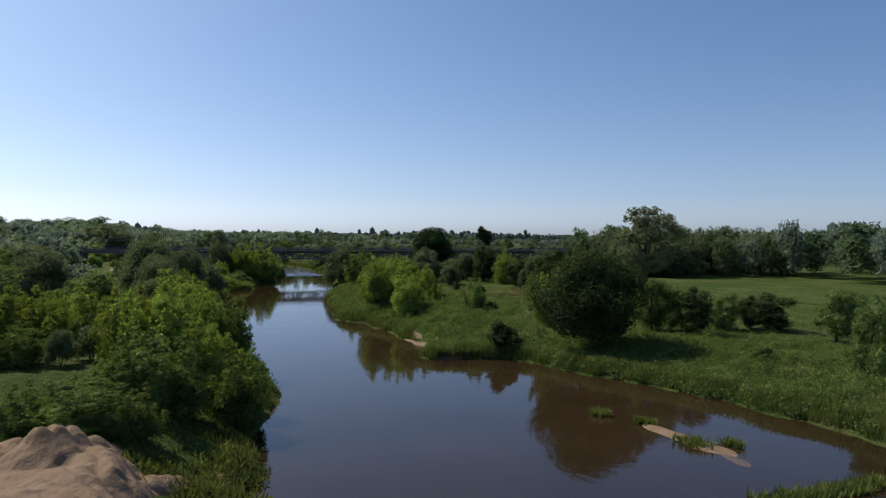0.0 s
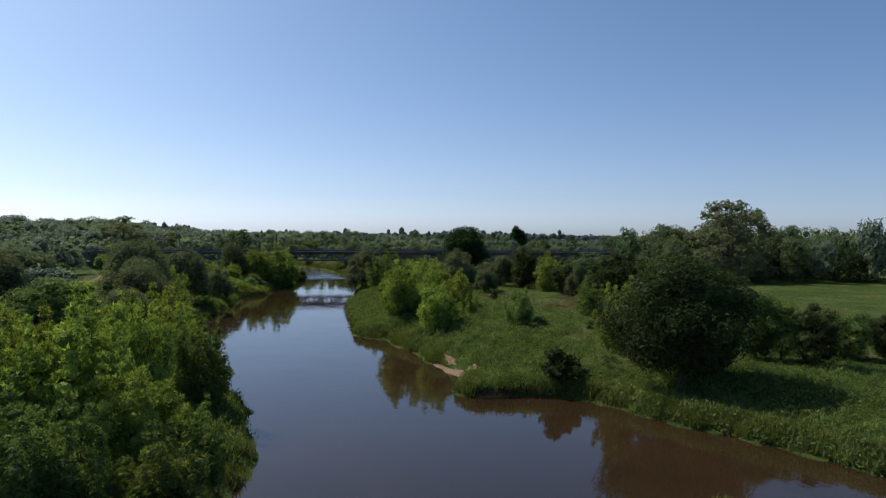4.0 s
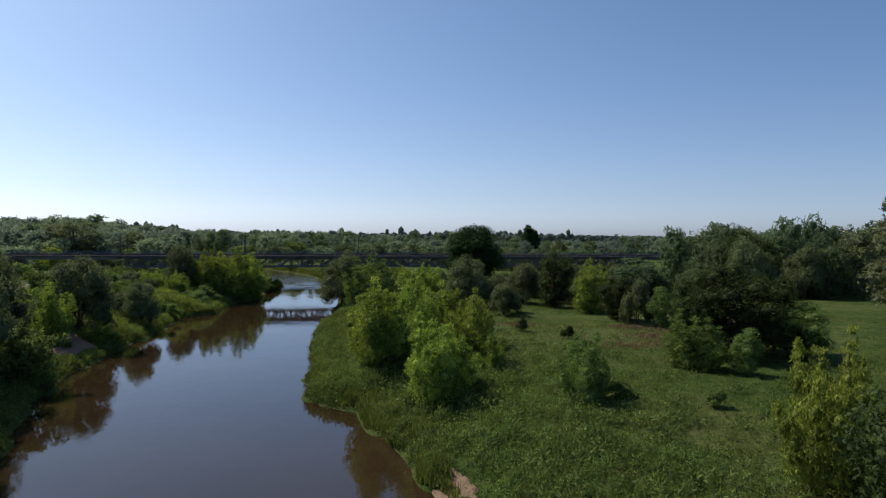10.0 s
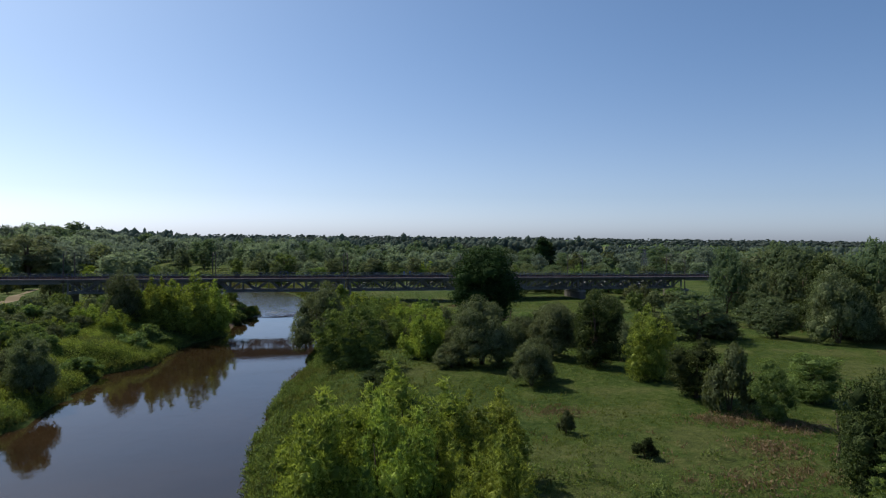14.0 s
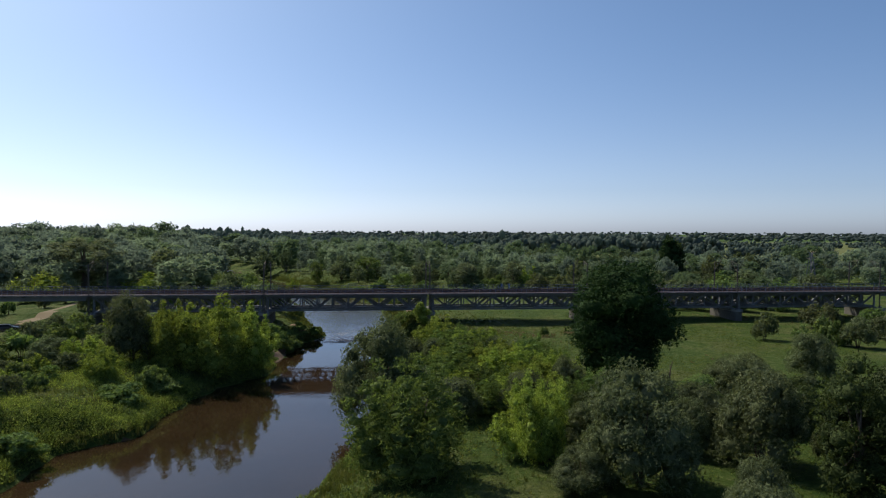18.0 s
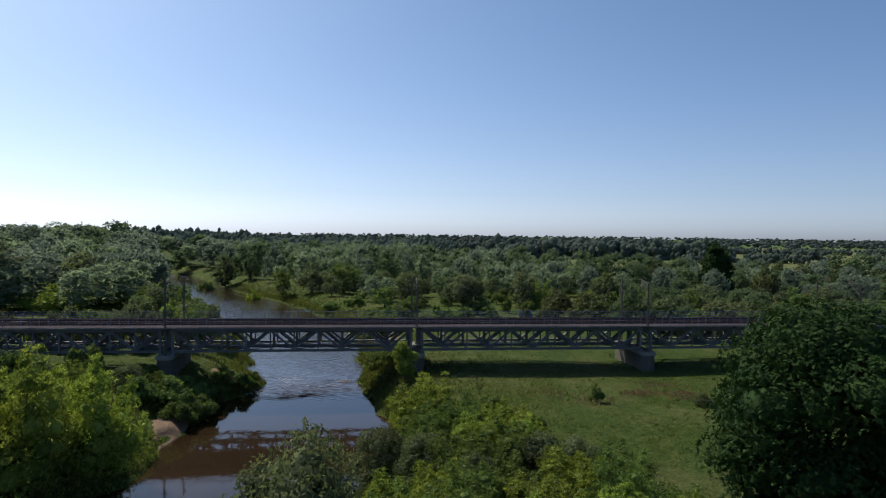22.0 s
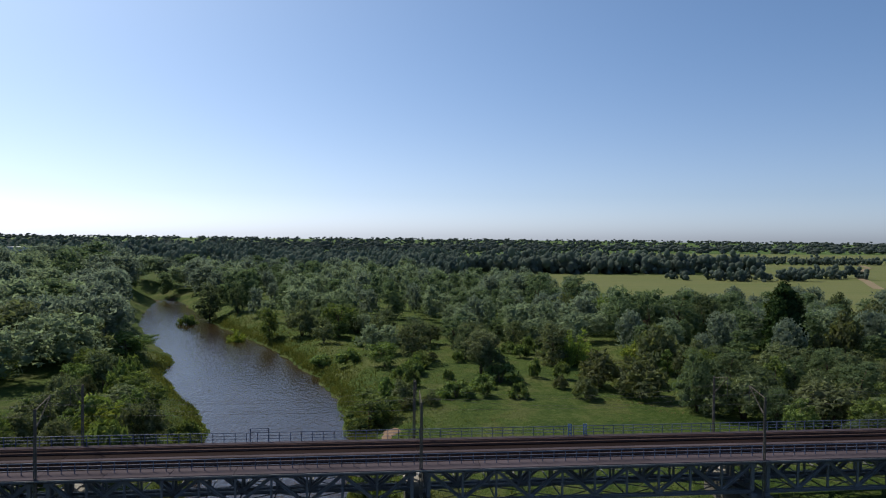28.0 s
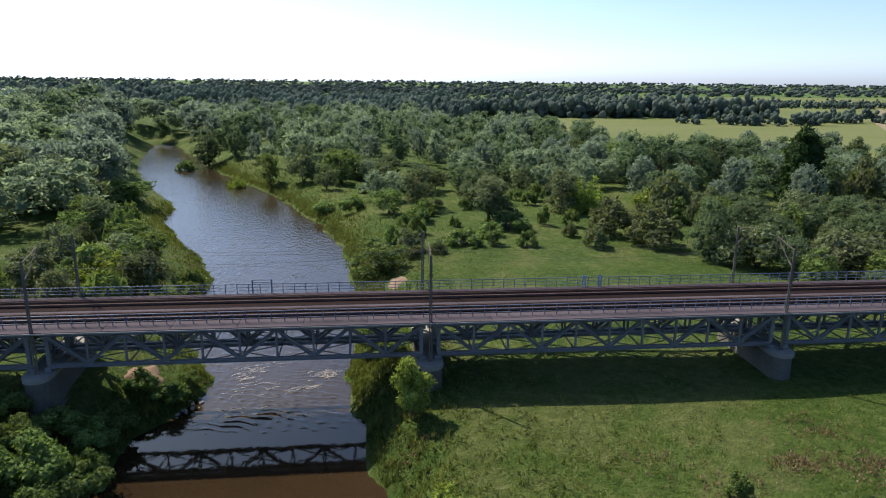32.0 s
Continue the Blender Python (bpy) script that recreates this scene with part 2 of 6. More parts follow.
WIRE = surface("dull_wire", [(0.3, (0.05, 0.05, 0.05)), (0.7, (0.08, 0.07, 0.06))], [(0.3, (0.05, 0.05, 0.05)), (0.7, (0.09, 0.08, 0.07))], 0.6, bump=0)
BARK = surface("bark", [(0.3, (0.07, 0.055, 0.042)), (0.7, (0.13, 0.105, 0.08))], [(0.3, (0.05, 0.04, 0.03)), (0.7, (0.16, 0.13, 0.10))], 0.95, 0.8, 7, 0.8, 9, 0.04, stretch=(1, 1, 0.3))
DEADWOOD = surface("bleached_wood", [(0.3, (0.202, 0.177, 0.146)), (0.7, (0.282, 0.257, 0.221))], [(0.3, (0.165, 0.141, 0.116)), (0.7, (0.306, 0.282, 0.245))], 0.9)
CARPAINT = surface("dark_car_paint", [(0.3, (0.012, 0.013, 0.016)), (0.7, (0.018, 0.019, 0.023))], [(0.3, (0.012, 0.013, 0.016)), (0.7, (0.02, 0.021, 0.025))], 0.3, bump=0)
CARGLASS = surface("tinted_glass", [(0.3, (0.015, 0.017, 0.02)), (0.7, (0.02, 0.022, 0.025))], [(0.3, (0.015, 0.017, 0.02)), (0.7, (0.02, 0.022, 0.025))], 0.08, bump=0)
RUBBER = surface("tyre_rubber", [(0.3, (0.015, 0.015, 0.015)), (0.7, (0.025, 0.025, 0.025))], [(0.3, (0.012, 0.012, 0.012)), (0.7, (0.03, 0.03, 0.03))], 0.9, bump=0)
PLASTER = surface("grey_plaster", [(0.3, (0.36, 0.36, 0.37)), (0.7, (0.46, 0.46, 0.47))], [(0.3, (0.32, 0.32, 0.33)), (0.7, (0.47, 0.47, 0.48))], 0.9)
ROOFING = surface("pale_roofing", [(0.3, (0.62, 0.63, 0.65)), (0.7, (0.72, 0.73, 0.75))], [(0.3, (0.6, 0.6, 0.62)), (0.7, (0.75, 0.75, 0.77))], 0.6)

OAK = foliage("oak_leaves", (0.012, 0.020, 0.009), (0.044, 0.066, 0.024), (0.112, 0.146, 0.056), 0.36)
DARK = foliage("dark_leaves", (0.012, 0.030, 0.010), (0.025, 0.056, 0.017), (0.052, 0.095, 0.029), 0.20)
GREEN = foliage("green_leaves", (0.038, 0.066, 0.023), (0.120, 0.180, 0.058), (0.275, 0.355, 0.126), 0.40)
LIME = foliage("bright_leaves", (0.052, 0.080, 0.020), (0.215, 0.284, 0.060), (0.500, 0.580, 0.150), 0.38)
# Woodland and sallow: their own greens, paled and blued to carry haze.
WOODLEAF = foliage("hazed_woodland_leaves", (0.150, 0.204, 0.132), (0.188, 0.254, 0.164), (0.232, 0.302, 0.200), 0.60, grain=1.0, deep=0.15, yellow=0.85)
SALLOW = foliage("hazed_sallow_leaves", (0.124, 0.168, 0.130), (0.158, 0.208, 0.158), (0.196, 0.252, 0.192), 0.60, grain=1.0, deep=0.15, yellow=0.9)
MIDLEAF = foliage("mixed_leaves", (0.070, 0.102, 0.055), (0.102, 0.146, 0.076), (0.144, 0.192, 0.104), 0.52, deep=0.2, yellow=0.8)
BANKLEAF = foliage("bank_leaves", (0.042, 0.068, 0.022), (0.122, 0.178, 0.054), (0.255, 0.325, 0.108), 0.42)
WILLOW = foliage("willow_leaves", (0.040, 0.056, 0.026), (0.118, 0.150, 0.074), (0.262, 0.300, 0.172), 0.40, yellow=0.7)
POPLAR = foliage("poplar_leaves", (0.090, 0.115, 0.066), (0.180, 0.218, 0.128), (0.300, 0.345, 0.220), 0.5, yellow=0.7)
OLIVE = foliage("olive_leaves", (0.052, 0.068, 0.034), (0.104, 0.126, 0.061), (0.164, 0.180, 0.107), 0.40)
REED = foliage("reed_leaves", (0.050, 0.076, 0.021), (0.122, 0.158, 0.046), (0.255, 0.262, 0.104), 0.38)
# The blue-green pallor of distance haze is put into this leaf colour.
WOODS_HAZE = foliage("haze_tinted_leaves", (0.140, 0.188, 0.168), (0.166, 0.216, 0.192), (0.196, 0.248, 0.222), 0.70, grain=0.5, deep=0.3, yellow=1.0)


def water_material():
    """Brown river water: murky body, mirror gloss, ripples that grow over the shallows by the bridge."""
    m, nodes, links = blank("river_water")
    p = nodes.new("ShaderNodeBsdfPrincipled")
    c = ramp(nodes, links, where(nodes, links, 0.05, 3), [(0.35, (0.020, 0.0128, 0.0070)), (0.65, (0.030, 0.0190, 0.0102))])
    links.new(c, p.inputs["Base Color"])
    p.inputs["Roughness"].default_value = 0.035
    p.inputs["IOR"].default_value = 1.41
    fine = where(nodes, links, 1.6, 3, 0.5, (1.0, 0.45, 1))
    wide = where(nodes, links, 0.22, 2, 0.5, (1.0, 0.6, 1))
    b1 = nodes.new("ShaderNodeBump")
    b1.inputs["Strength"].default_value, b1.inputs["Distance"].default_value = 0.17, 0.20
    g = nodes.new("ShaderNodeNewGeometry")
    sep = nodes.new("ShaderNodeSeparateXYZ")
    links.new(g.outputs["Position"], sep.inputs[0])
    rough_reach = nodes.new("ShaderNodeMapRange")
    for k, v in enumerate((-1.0, 34.0, 0.044, 0.9)):
        rough_reach.inputs[k + 1].default_value = v
    links.new(sep.outputs[1], rough_reach.inputs[0])
    links.new(rough_reach.outputs[0], b1.inputs["Strength"])
    b2 = nodes.new("ShaderNodeBump")
    b2.inputs["Strength"].default_value, b2.inputs["Distance"].default_value = 0.13, 0.2
    links.new(fine, b1.inputs["Height"])
    links.new(wide, b2.inputs["Height"])
    links.new(b1.outputs[0], b2.inputs["Normal"])
    links.new(b2.outputs[0], p.inputs["Normal"])
    out = nodes.new("ShaderNodeOutputMaterial")
    links.new(p.outputs[0], out.inputs[0])
    return m


WATER = water_material()

# ---- mesh helpers ----


def mesh_of(name, verts, faces, mat, smooth=False):
    """A mesh from arrays of places and of equal-sided faces."""
    verts, faces = np.asarray(verts, np.float32), np.asarray(faces, np.int32)
    me = bpy.data.meshes.new(name)
    n, k = faces.shape
    me.vertices.add(len(verts))
    me.vertices.foreach_set("co", verts.ravel())
    me.loops.add(n * k)
    me.loops.foreach_set("vertex_index", faces.ravel())
    me.polygons.add(n)
    me.polygons.foreach_set("loop_start", np.arange(0, n * k, k, dtype=np.int32))
    me.polygons.foreach_set("loop_total", np.full(n, k, np.int32))
    if smooth:
        me.polygons.foreach_set("use_smooth", np.ones(n, bool))
    if mat:
        me.materials.append(mat)
    me.update(calc_edges=True)
    return me


def part(name, bm, material, parent, label=""):
    """Links a bmesh, or a mesh, as one object under a thing or a part."""
    if isinstance(bm, bpy.types.Mesh):
        me = bm
    else:
        me = bpy.data.meshes.new(name)
        bm.to_mesh(me)
        bm.free()
        me.materials.append(material)
    ob = new(name, me)
    if parent:
        ob.parent = parent
        ob.matrix_parent_inverse = parent.matrix_basis.inverted()
    return tagged(ob, label)


def holder(name, x, y, z, label, category, group="", kind=""):
    ob = new(name)
    ob.matrix_basis = pose(x, y, z)
    ob.empty_display_size = 0.5
    return tagged(ob, label, category, group, kind)


def box_into(bm, lo, hi, bevel=0.0):
    v = [bm.verts.new((x, y, z)) for z in (lo[2], hi[2]) for y in (lo[1], hi[1]) for x in (lo[0], hi[0])]
    fs = [bm.faces.new([v[k] for k in q]) for q in ((0, 2, 3, 1), (4, 5, 7, 6), (0, 1, 5, 4), (2, 6, 7, 3), (0, 4, 6, 2), (1, 3, 7, 5))]
    if bevel:
        bmesh.ops.bevel(bm, geom=list({e for f in fs for e in f.edges}), offset=bevel, segments=1, affect="EDGES")
    return bm


def box(lo, hi, bevel=0.0):
    return box_into(bmesh.new(), lo, hi, bevel)


def prism(p, q, outline, bm=None):
    """A bar from p to q with the given outline: pairs across (level) and up."""
    bm = bm or bmesh.new()
    p, q = Vector(p), Vector(q)
    d = (q - p).normalized()
    side = d.cross(Vector((0, 0, 1)))
    side = side.normalized() if side.length > 1e-3 else Vector((0, 1, 0))
    up = side.cross(d)
    ends = [[bm.verts.new(c + side * a + up * b) for a, b in outline] for c in (p, q)]
    n = len(outline)
    for k in range(n):
        bm.faces.new((ends[0][k], ends[0][(k + 1) % n], ends[1][(k + 1) % n], ends[1][k]))
    bm.faces.new(ends[0][::-1])
    bm.faces.new(ends[1])
    bmesh.ops.recalc_face_normals(bm, faces=bm.faces[:])
    return bm


def rect(w, h):
    return [(-w / 2, -h / 2), (w / 2, -h / 2), (w / 2, h / 2), (-w / 2, h / 2)]


def ibeam(w, h, t=0.03):
    a, b = w / 2, h / 2
    return [(-a, -b), (a, -b), (a, -b + t), (t / 2, -b + t), (t / 2, b - t), (a, b - t), (a, b), (-a, b), (-a, b - t), (-t / 2, b - t), (-t / 2, -b + t), (-a, -b + t)]


def tube(bm, pts, radii, sides=7):
    """A tapered, bent round bar through the points."""
    rings = []
    for k, p in enumerate(pts):
        p = Vector(p)
        d = (Vector(pts[min(k + 1, len(pts) - 1)]) - Vector(pts[max(k - 1, 0)])).normalized()
        a = d.orthogonal().normalized()
        b = d.cross(a)
        rings.append([bm.verts.new(p + radii[k] * (math.cos(t) * a + math.sin(t) * b)) for t in [2 * math.pi * j / sides for j in range(sides)]])
    for r, s in zip(rings, rings[1:]):
        da = min(range(sides), key=lambda j: (s[j].co - r[0].co).length)
        for j in range(sides):
            bm.faces.new((r[j], r[(j + 1) % sides], s[(j + 1 + da) % sides], s[(j + da) % sides]))
    bm.faces.new(rings[-1])
    bm.faces.new(rings[0][::-1])
    return bm


# ---- the lie of the land ----
RIGHT = [(-460, 45), (-300, 18), (-256, 7), (-241.7, 6.2), (-235.6, 5.6), (-229.9, 3.7), (-223.2, 1.7), (-215.5, -0.9), (-208.8, -5.2), (-202.1, -7.8), (-199.0, -10.2), (-197.4, -13.2), (-196.6, -19.5), (-194.2, -20.6), (-191, -19.5), (-188.5, -17.0), (-184, -17.2), (-179, -18.9), (-170.7, -19.4), (-155.4, -21.7), (-151, -25.6), (-148, -26.2), (-140.9, -24.7), (-128.4, -23.9), (-106, -21.8), (-96, -20.4), (-88.7, -18.9), (-79.5, -16.5), (-73, -15.1), (-61, -13.4), (-41.7, -10.0), (-23, -5), (-14, -4), (-5.4, -6.2), (1.1, -7.3), (12, -8.2), (30, -8), (59, -9.3), (77, -12.5), (94, -17), (115, -25), (137, -33.5), (161, -46), (195, -63), (223, -74), (251, -86), (285, -99), (310, -120), (340, -200), (360, -520)]
LEFT = [(-460, -48), (-300, -46), (-240, -46.6), (-226.8, -45.2), (-215.5, -43.2), (-206, -42.4), (-195, -44), (-187, -45.8), (-175, -49), (-156, -52.1), (-140, -54.2), (-121.5, -53), (-109, -51), (-98, -49.3), (-84, -48), (-72.4, -47), (-69, -43.5), (-66, -41), (-60, -40), (-49, -38.8), (-42, -37.5), (-37, -33.0), (-34, -30.8), (-27, -30), (-22, -31), (-16, -30), (-3.2, -28.1), (7.5, -24.3), (11, -24), (23, -28.5), (49, -32), (57, -34.6), (66, -38), (77, -44), (96, -52.5), (106, -55.8), (115, -55.3), (119, -56.5), (126, -60), (145, -69.5), (183, -86), (198, -91.5), (240, -103), (285, -114), (305, -150), (325, -300), (340, -520), (370, -520)]
SPAN, PIERS = 36.0, (-2, -1, 0, 1, 2, 3)


def smooth(v):
    v = np.clip(v, 0, 1)
    return v * v * (3 - 2 * v)


def wavy(x, y, s):
    """An uneven swell of about one, with no direction of its own."""
    return (np.sin(x / s + 1.3 * np.sin(y / s * 0.7 + 1)) + np.sin(y / s * 1.1 + 1.7 * np.sin(x / s * 0.6 + 2)) + np.sin((x + y) / s * 0.53 + 4)) / 3


def banks(x, y):
    """How far inland of the left and of the right bank."""
    edge = 0.8 * wavy(x * 0 + 7, y, 2.1) + 0.5 * wavy(x * 0 + 3, y, 0.8)
    return np.interp(y, *zip(*LEFT)) - x + edge, x - np.interp(y, *zip(*RIGHT)) + edge


MOUNDS = [(-57.2, -244.6, 0.5, 3.4), (-53.9, -250.3, 0.7, 4.0), (-51.0, -257.8, 0.8, 6.0), (-59.5, -254.8, 0.6, 7.0)]


def height(x, y):
    x, y = np.asarray(x, float), np.asarray(y, float)
    dl, dr = banks(x, y)
    d = np.maximum(dl, dr)
    low = 1.0 * smooth((y + 182) / -12) * (dr > 0)
    steep = 6.5 * smooth((y + 34) / 16) * smooth((14 - y) / 8) * (dr > 0)
    z = np.where(d > 0, 1.1 * smooth(d / 1.6) + (3.0 - low * 0.6) * smooth((d - 1) / (10 + 12 * low - steep)), -1.6 * smooth(-d / 5))
    z = z + smooth((d - 3) / 8) * (0.28 * wavy(x, y, 9) + 0.13 * wavy(x, y, 3.1))
    for mx, my, mh, mr in MOUNDS:
        z = z + mh * np.exp(-((x - mx) ** 2 + (y - my) ** 2) / mr**2) * (1 + 0.15 * wavy(x, y, 1.1))
    z = z + 7 * smooth((y - 150) / 130) * smooth((-95 - x) / 60)
    bank = np.maximum(smooth((-97 - x) / 9), smooth((x - 150) / 9))
    across = 1 - smooth((np.abs(y - 4.3) - 5.5) / 9)
    z = np.maximum(z, z + (10.3 - z) * bank * across)
    road = np.exp(-((x + 88) ** 2) / 90) * smooth((y + 60) / 30) * smooth((60 - y) / 20)
    z = z + 0.9 * road * (np.abs(y - 4) > 14)
    far = np.hypot(x, y)
    return np.where(far > 900, 4 + 10 * smooth((far - 2500) / 2000) * (0.5 + 0.5 * wavy(x, y, 700)), z)


def spaced(lo, hi, step, a, b, grow=1.13):
    """Coordinates: even steps between lo and hi, ever longer ones out to a and b."""
    mid = list(np.arange(lo, hi + 0.1, step))
    left, right, s = [], [], step
    while (left[-1] if left else lo) > a:
        s *= grow
        left.append((left[-1] if left else lo) - s)
    s = step
    while (right[-1] if right else hi) < b:
        s *= grow
        right.append((right[-1] if right else hi) + s)
    return np.array(left[::-1] + mid + right)


def is_sand(x, y):
    dl, dr = banks(x, y)
    w = 0.5 * wavy(x, y, 1.7)
    dune = np.zeros_like(x, bool)
    for mx, my, mh, mr in MOUNDS:
        dune |= np.hypot(x - mx, y - my) < mr * (1.0 + 0.3 * w)
    spits = ((np.hypot((x + 16.6) / 0.7, (y + 182.8) / 3.0) < 2.3 + w) | (np.hypot(x + 56.5, (y + 117) / 3) < 3.0 + w) | (np.hypot(x + 31.5, (y + 15) / 2) < 2.6 + w)
             | (np.hypot(x + 1.5, (y - 39) / 1.6) < 2.2 + w) | (np.hypot(x + 29.5, y - 8) < 2.2 + w) | (np.hypot((x + 75.5) / 1.5, y + 123) < 3.0 + w) | (np.hypot((x - 8) / 0.5, (y + 238) / 2) < 0.9))
    path = (np.abs(x + 88 + 2.5 * np.sin(y / 22)) < 1.4) & (y > -70) & (y < 80)
    return dune | spits, path


def is_field(x, y):
    """The open farmland far off, and the meadow behind the right-hand trees."""
    x, y = x + 7 * wavy(x, y, 13) + 3 * wavy(x, y, 4), y + 7 * wavy(y, x, 11)
    a = (x > 62) & (y > 345 - 3.5 * (x - 112).clip(0, 44)) & (y < 690 + 0.1 * x) & (x < 1500)
    a &= ~((y > 470) & (x < 330))
    b = (x > 420) & (y > 760) & (y < 1230) & (x < 2200)
    c = (x > 46) & (x < 127) & (y > -196) & (y < -100)
    return a | b | c


def build_ground():
    xs = spaced(-110, 120, 1.7, -4300, 4300)
    ys = spaced(-273, 215, 1.7, -1500, 4500)
    gx, gy = np.meshgrid(xs, ys)
    gz = height(gx, gy)
    nx, ny = len(xs), len(ys)
    i = (np.arange(ny - 1)[:, None] * nx + np.arange(nx - 1)[None]).ravel()
    me = mesh_of("ground", np.stack([gx, gy, gz], -1).reshape(-1, 3), np.stack([i, i + 1, i + nx + 1, i + nx], 1), GRASS, True)
    for m in (FARGRASS, FIELD, SAND, BED, DIRT):
        me.materials.append(m)
    cx, cy = gx[:-1, :-1] + np.diff(gx, axis=1)[:-1] / 2, gy[:-1, :-1] + np.diff(gy, axis=0)[:, :-1] / 2
    sand, path = is_sand(cx, cy)
    slot = np.zeros(cx.shape, np.int32)
    slot[(np.hypot(cx, cy - 60) > 420)] = 1
    slot[is_field(cx, cy) & (cy > 0)] = 2
    slot[(height(cx, cy) < -0.3) & (np.abs(cy) < 460)] = 4
    slot[sand & (cy < -225)] = 3
    slot[path] = 5
    me.polygons.foreach_set("material_index", slot.ravel())
    return tagged(new("ground", me), "grassy river meadow with sandy banks", "ground", kind="structure")


def build_water():
    xs, ys = np.arange(-530, 60, 10.0), np.arange(-460, 371, 10.0)
    gx, gy = np.meshgrid(xs, ys)
    nx, ny = len(xs), len(ys)
    i = (np.arange(ny - 1)[:, None] * nx + np.arange(nx - 1)[None]).ravel()
    me = mesh_of("water", np.stack([gx, gy, 0 * gx], -1).reshape(-1, 3), np.stack([i, i + 1, i + nx + 1, i + nx], 1), WATER, True)
    return tagged(new("water", me), "brown river water mirroring the sky", "river", kind="structure")


def build_rapids():
    """Broken water over the shallows under the bridge."""
    xs, ys = np.arange(-31, -4, 0.22), np.arange(-4, 42, 0.22)
    gx, gy = np.meshgrid(xs, ys)
    rng = np.random.default_rng(5)
    w = 0 * gx
    for k in range(14):
        a, ln = rng.uniform(-0.9, 0.9) + (math.pi / 2 if k % 3 else 0.6), rng.uniform(0.4, 1.5)
        warp = 0.5 * np.sin(gx * rng.uniform(0.2, 0.6) + k) + 0.5 * np.sin(gy * rng.uniform(0.2, 0.6) + 2 * k)
        w = w + ln * np.sin((gx * math.cos(a) + gy * math.sin(a) + warp) * 2 * math.pi / ln + k)
    patch = smooth(0.5 + 0.9 * wavy(gx, gy, 2.6) + 0.4 * wavy(gx, gy, 0.9))
    fade = smooth((gy + 3.5) / 4) * smooth((41 - gy) / 16)
    train = 0 * gx
    for cx, cy, rx, ry, ln, amp in ((-9.5, 11.5, 3.2, 1.6, 0.9, 0.035), (-12.5, 12.5, 2.5, 1.4, 0.8, 0.03), (-14, 8.5, 2.6, 1.2, 1.0, 0.03), (-17.5, 2.0, 4.0, 1.2, 1.1, 0.05), (-13.5, 3.0, 3.5, 1.1, 0.9, 0.03), (-20, 0.6, 3.0, 1.0, 1.0, 0.05), (-15.9, 2.6, 2.6, 0.9, 0.8, 0.05), (-15.1, 5.2, 3.2, 1.2, 0.9, 0.045), (-19.8, 4.4, 2.4, 1.3, 0.8, 0.035), (-22.6, 1.4, 1.6, 0.9, 0.7, 0.04), (-10.0, 5.6, 2.0, 1.2, 0.9, 0.035), (-18.6, 8.0, 3.0, 1.5, 1.1, 0.03)):
        bend = gy - cy + 0.12 * (gx - cx) ** 2 / rx + 0.3 * (gx - cx) + 0.15 * np.sin(2.1 * gx)
        train = train + amp * np.exp(-(((gx - cx) / rx) ** 2 + ((gy - cy) / ry) ** 2)) * np.sin(2 * math.pi * bend / ln)
    gz = -0.06 + 2.4 * fade * train + fade * (0.065 + (0.002 + 0.0075 * patch) * w)
    nx, ny = len(xs), len(ys)
    i = (np.arange(ny - 1)[:, None] * nx + np.arange(nx - 1)[None]).ravel()
    me = mesh_of("rapids", np.stack([gx, gy, gz], -1).reshape(-1, 3), np.stack([i, i + 1, i + nx + 1, i + nx], 1), WATER, True)
    return tagged(new("rapids", me), "choppy shallow water under the bridge", "river", kind="structure")


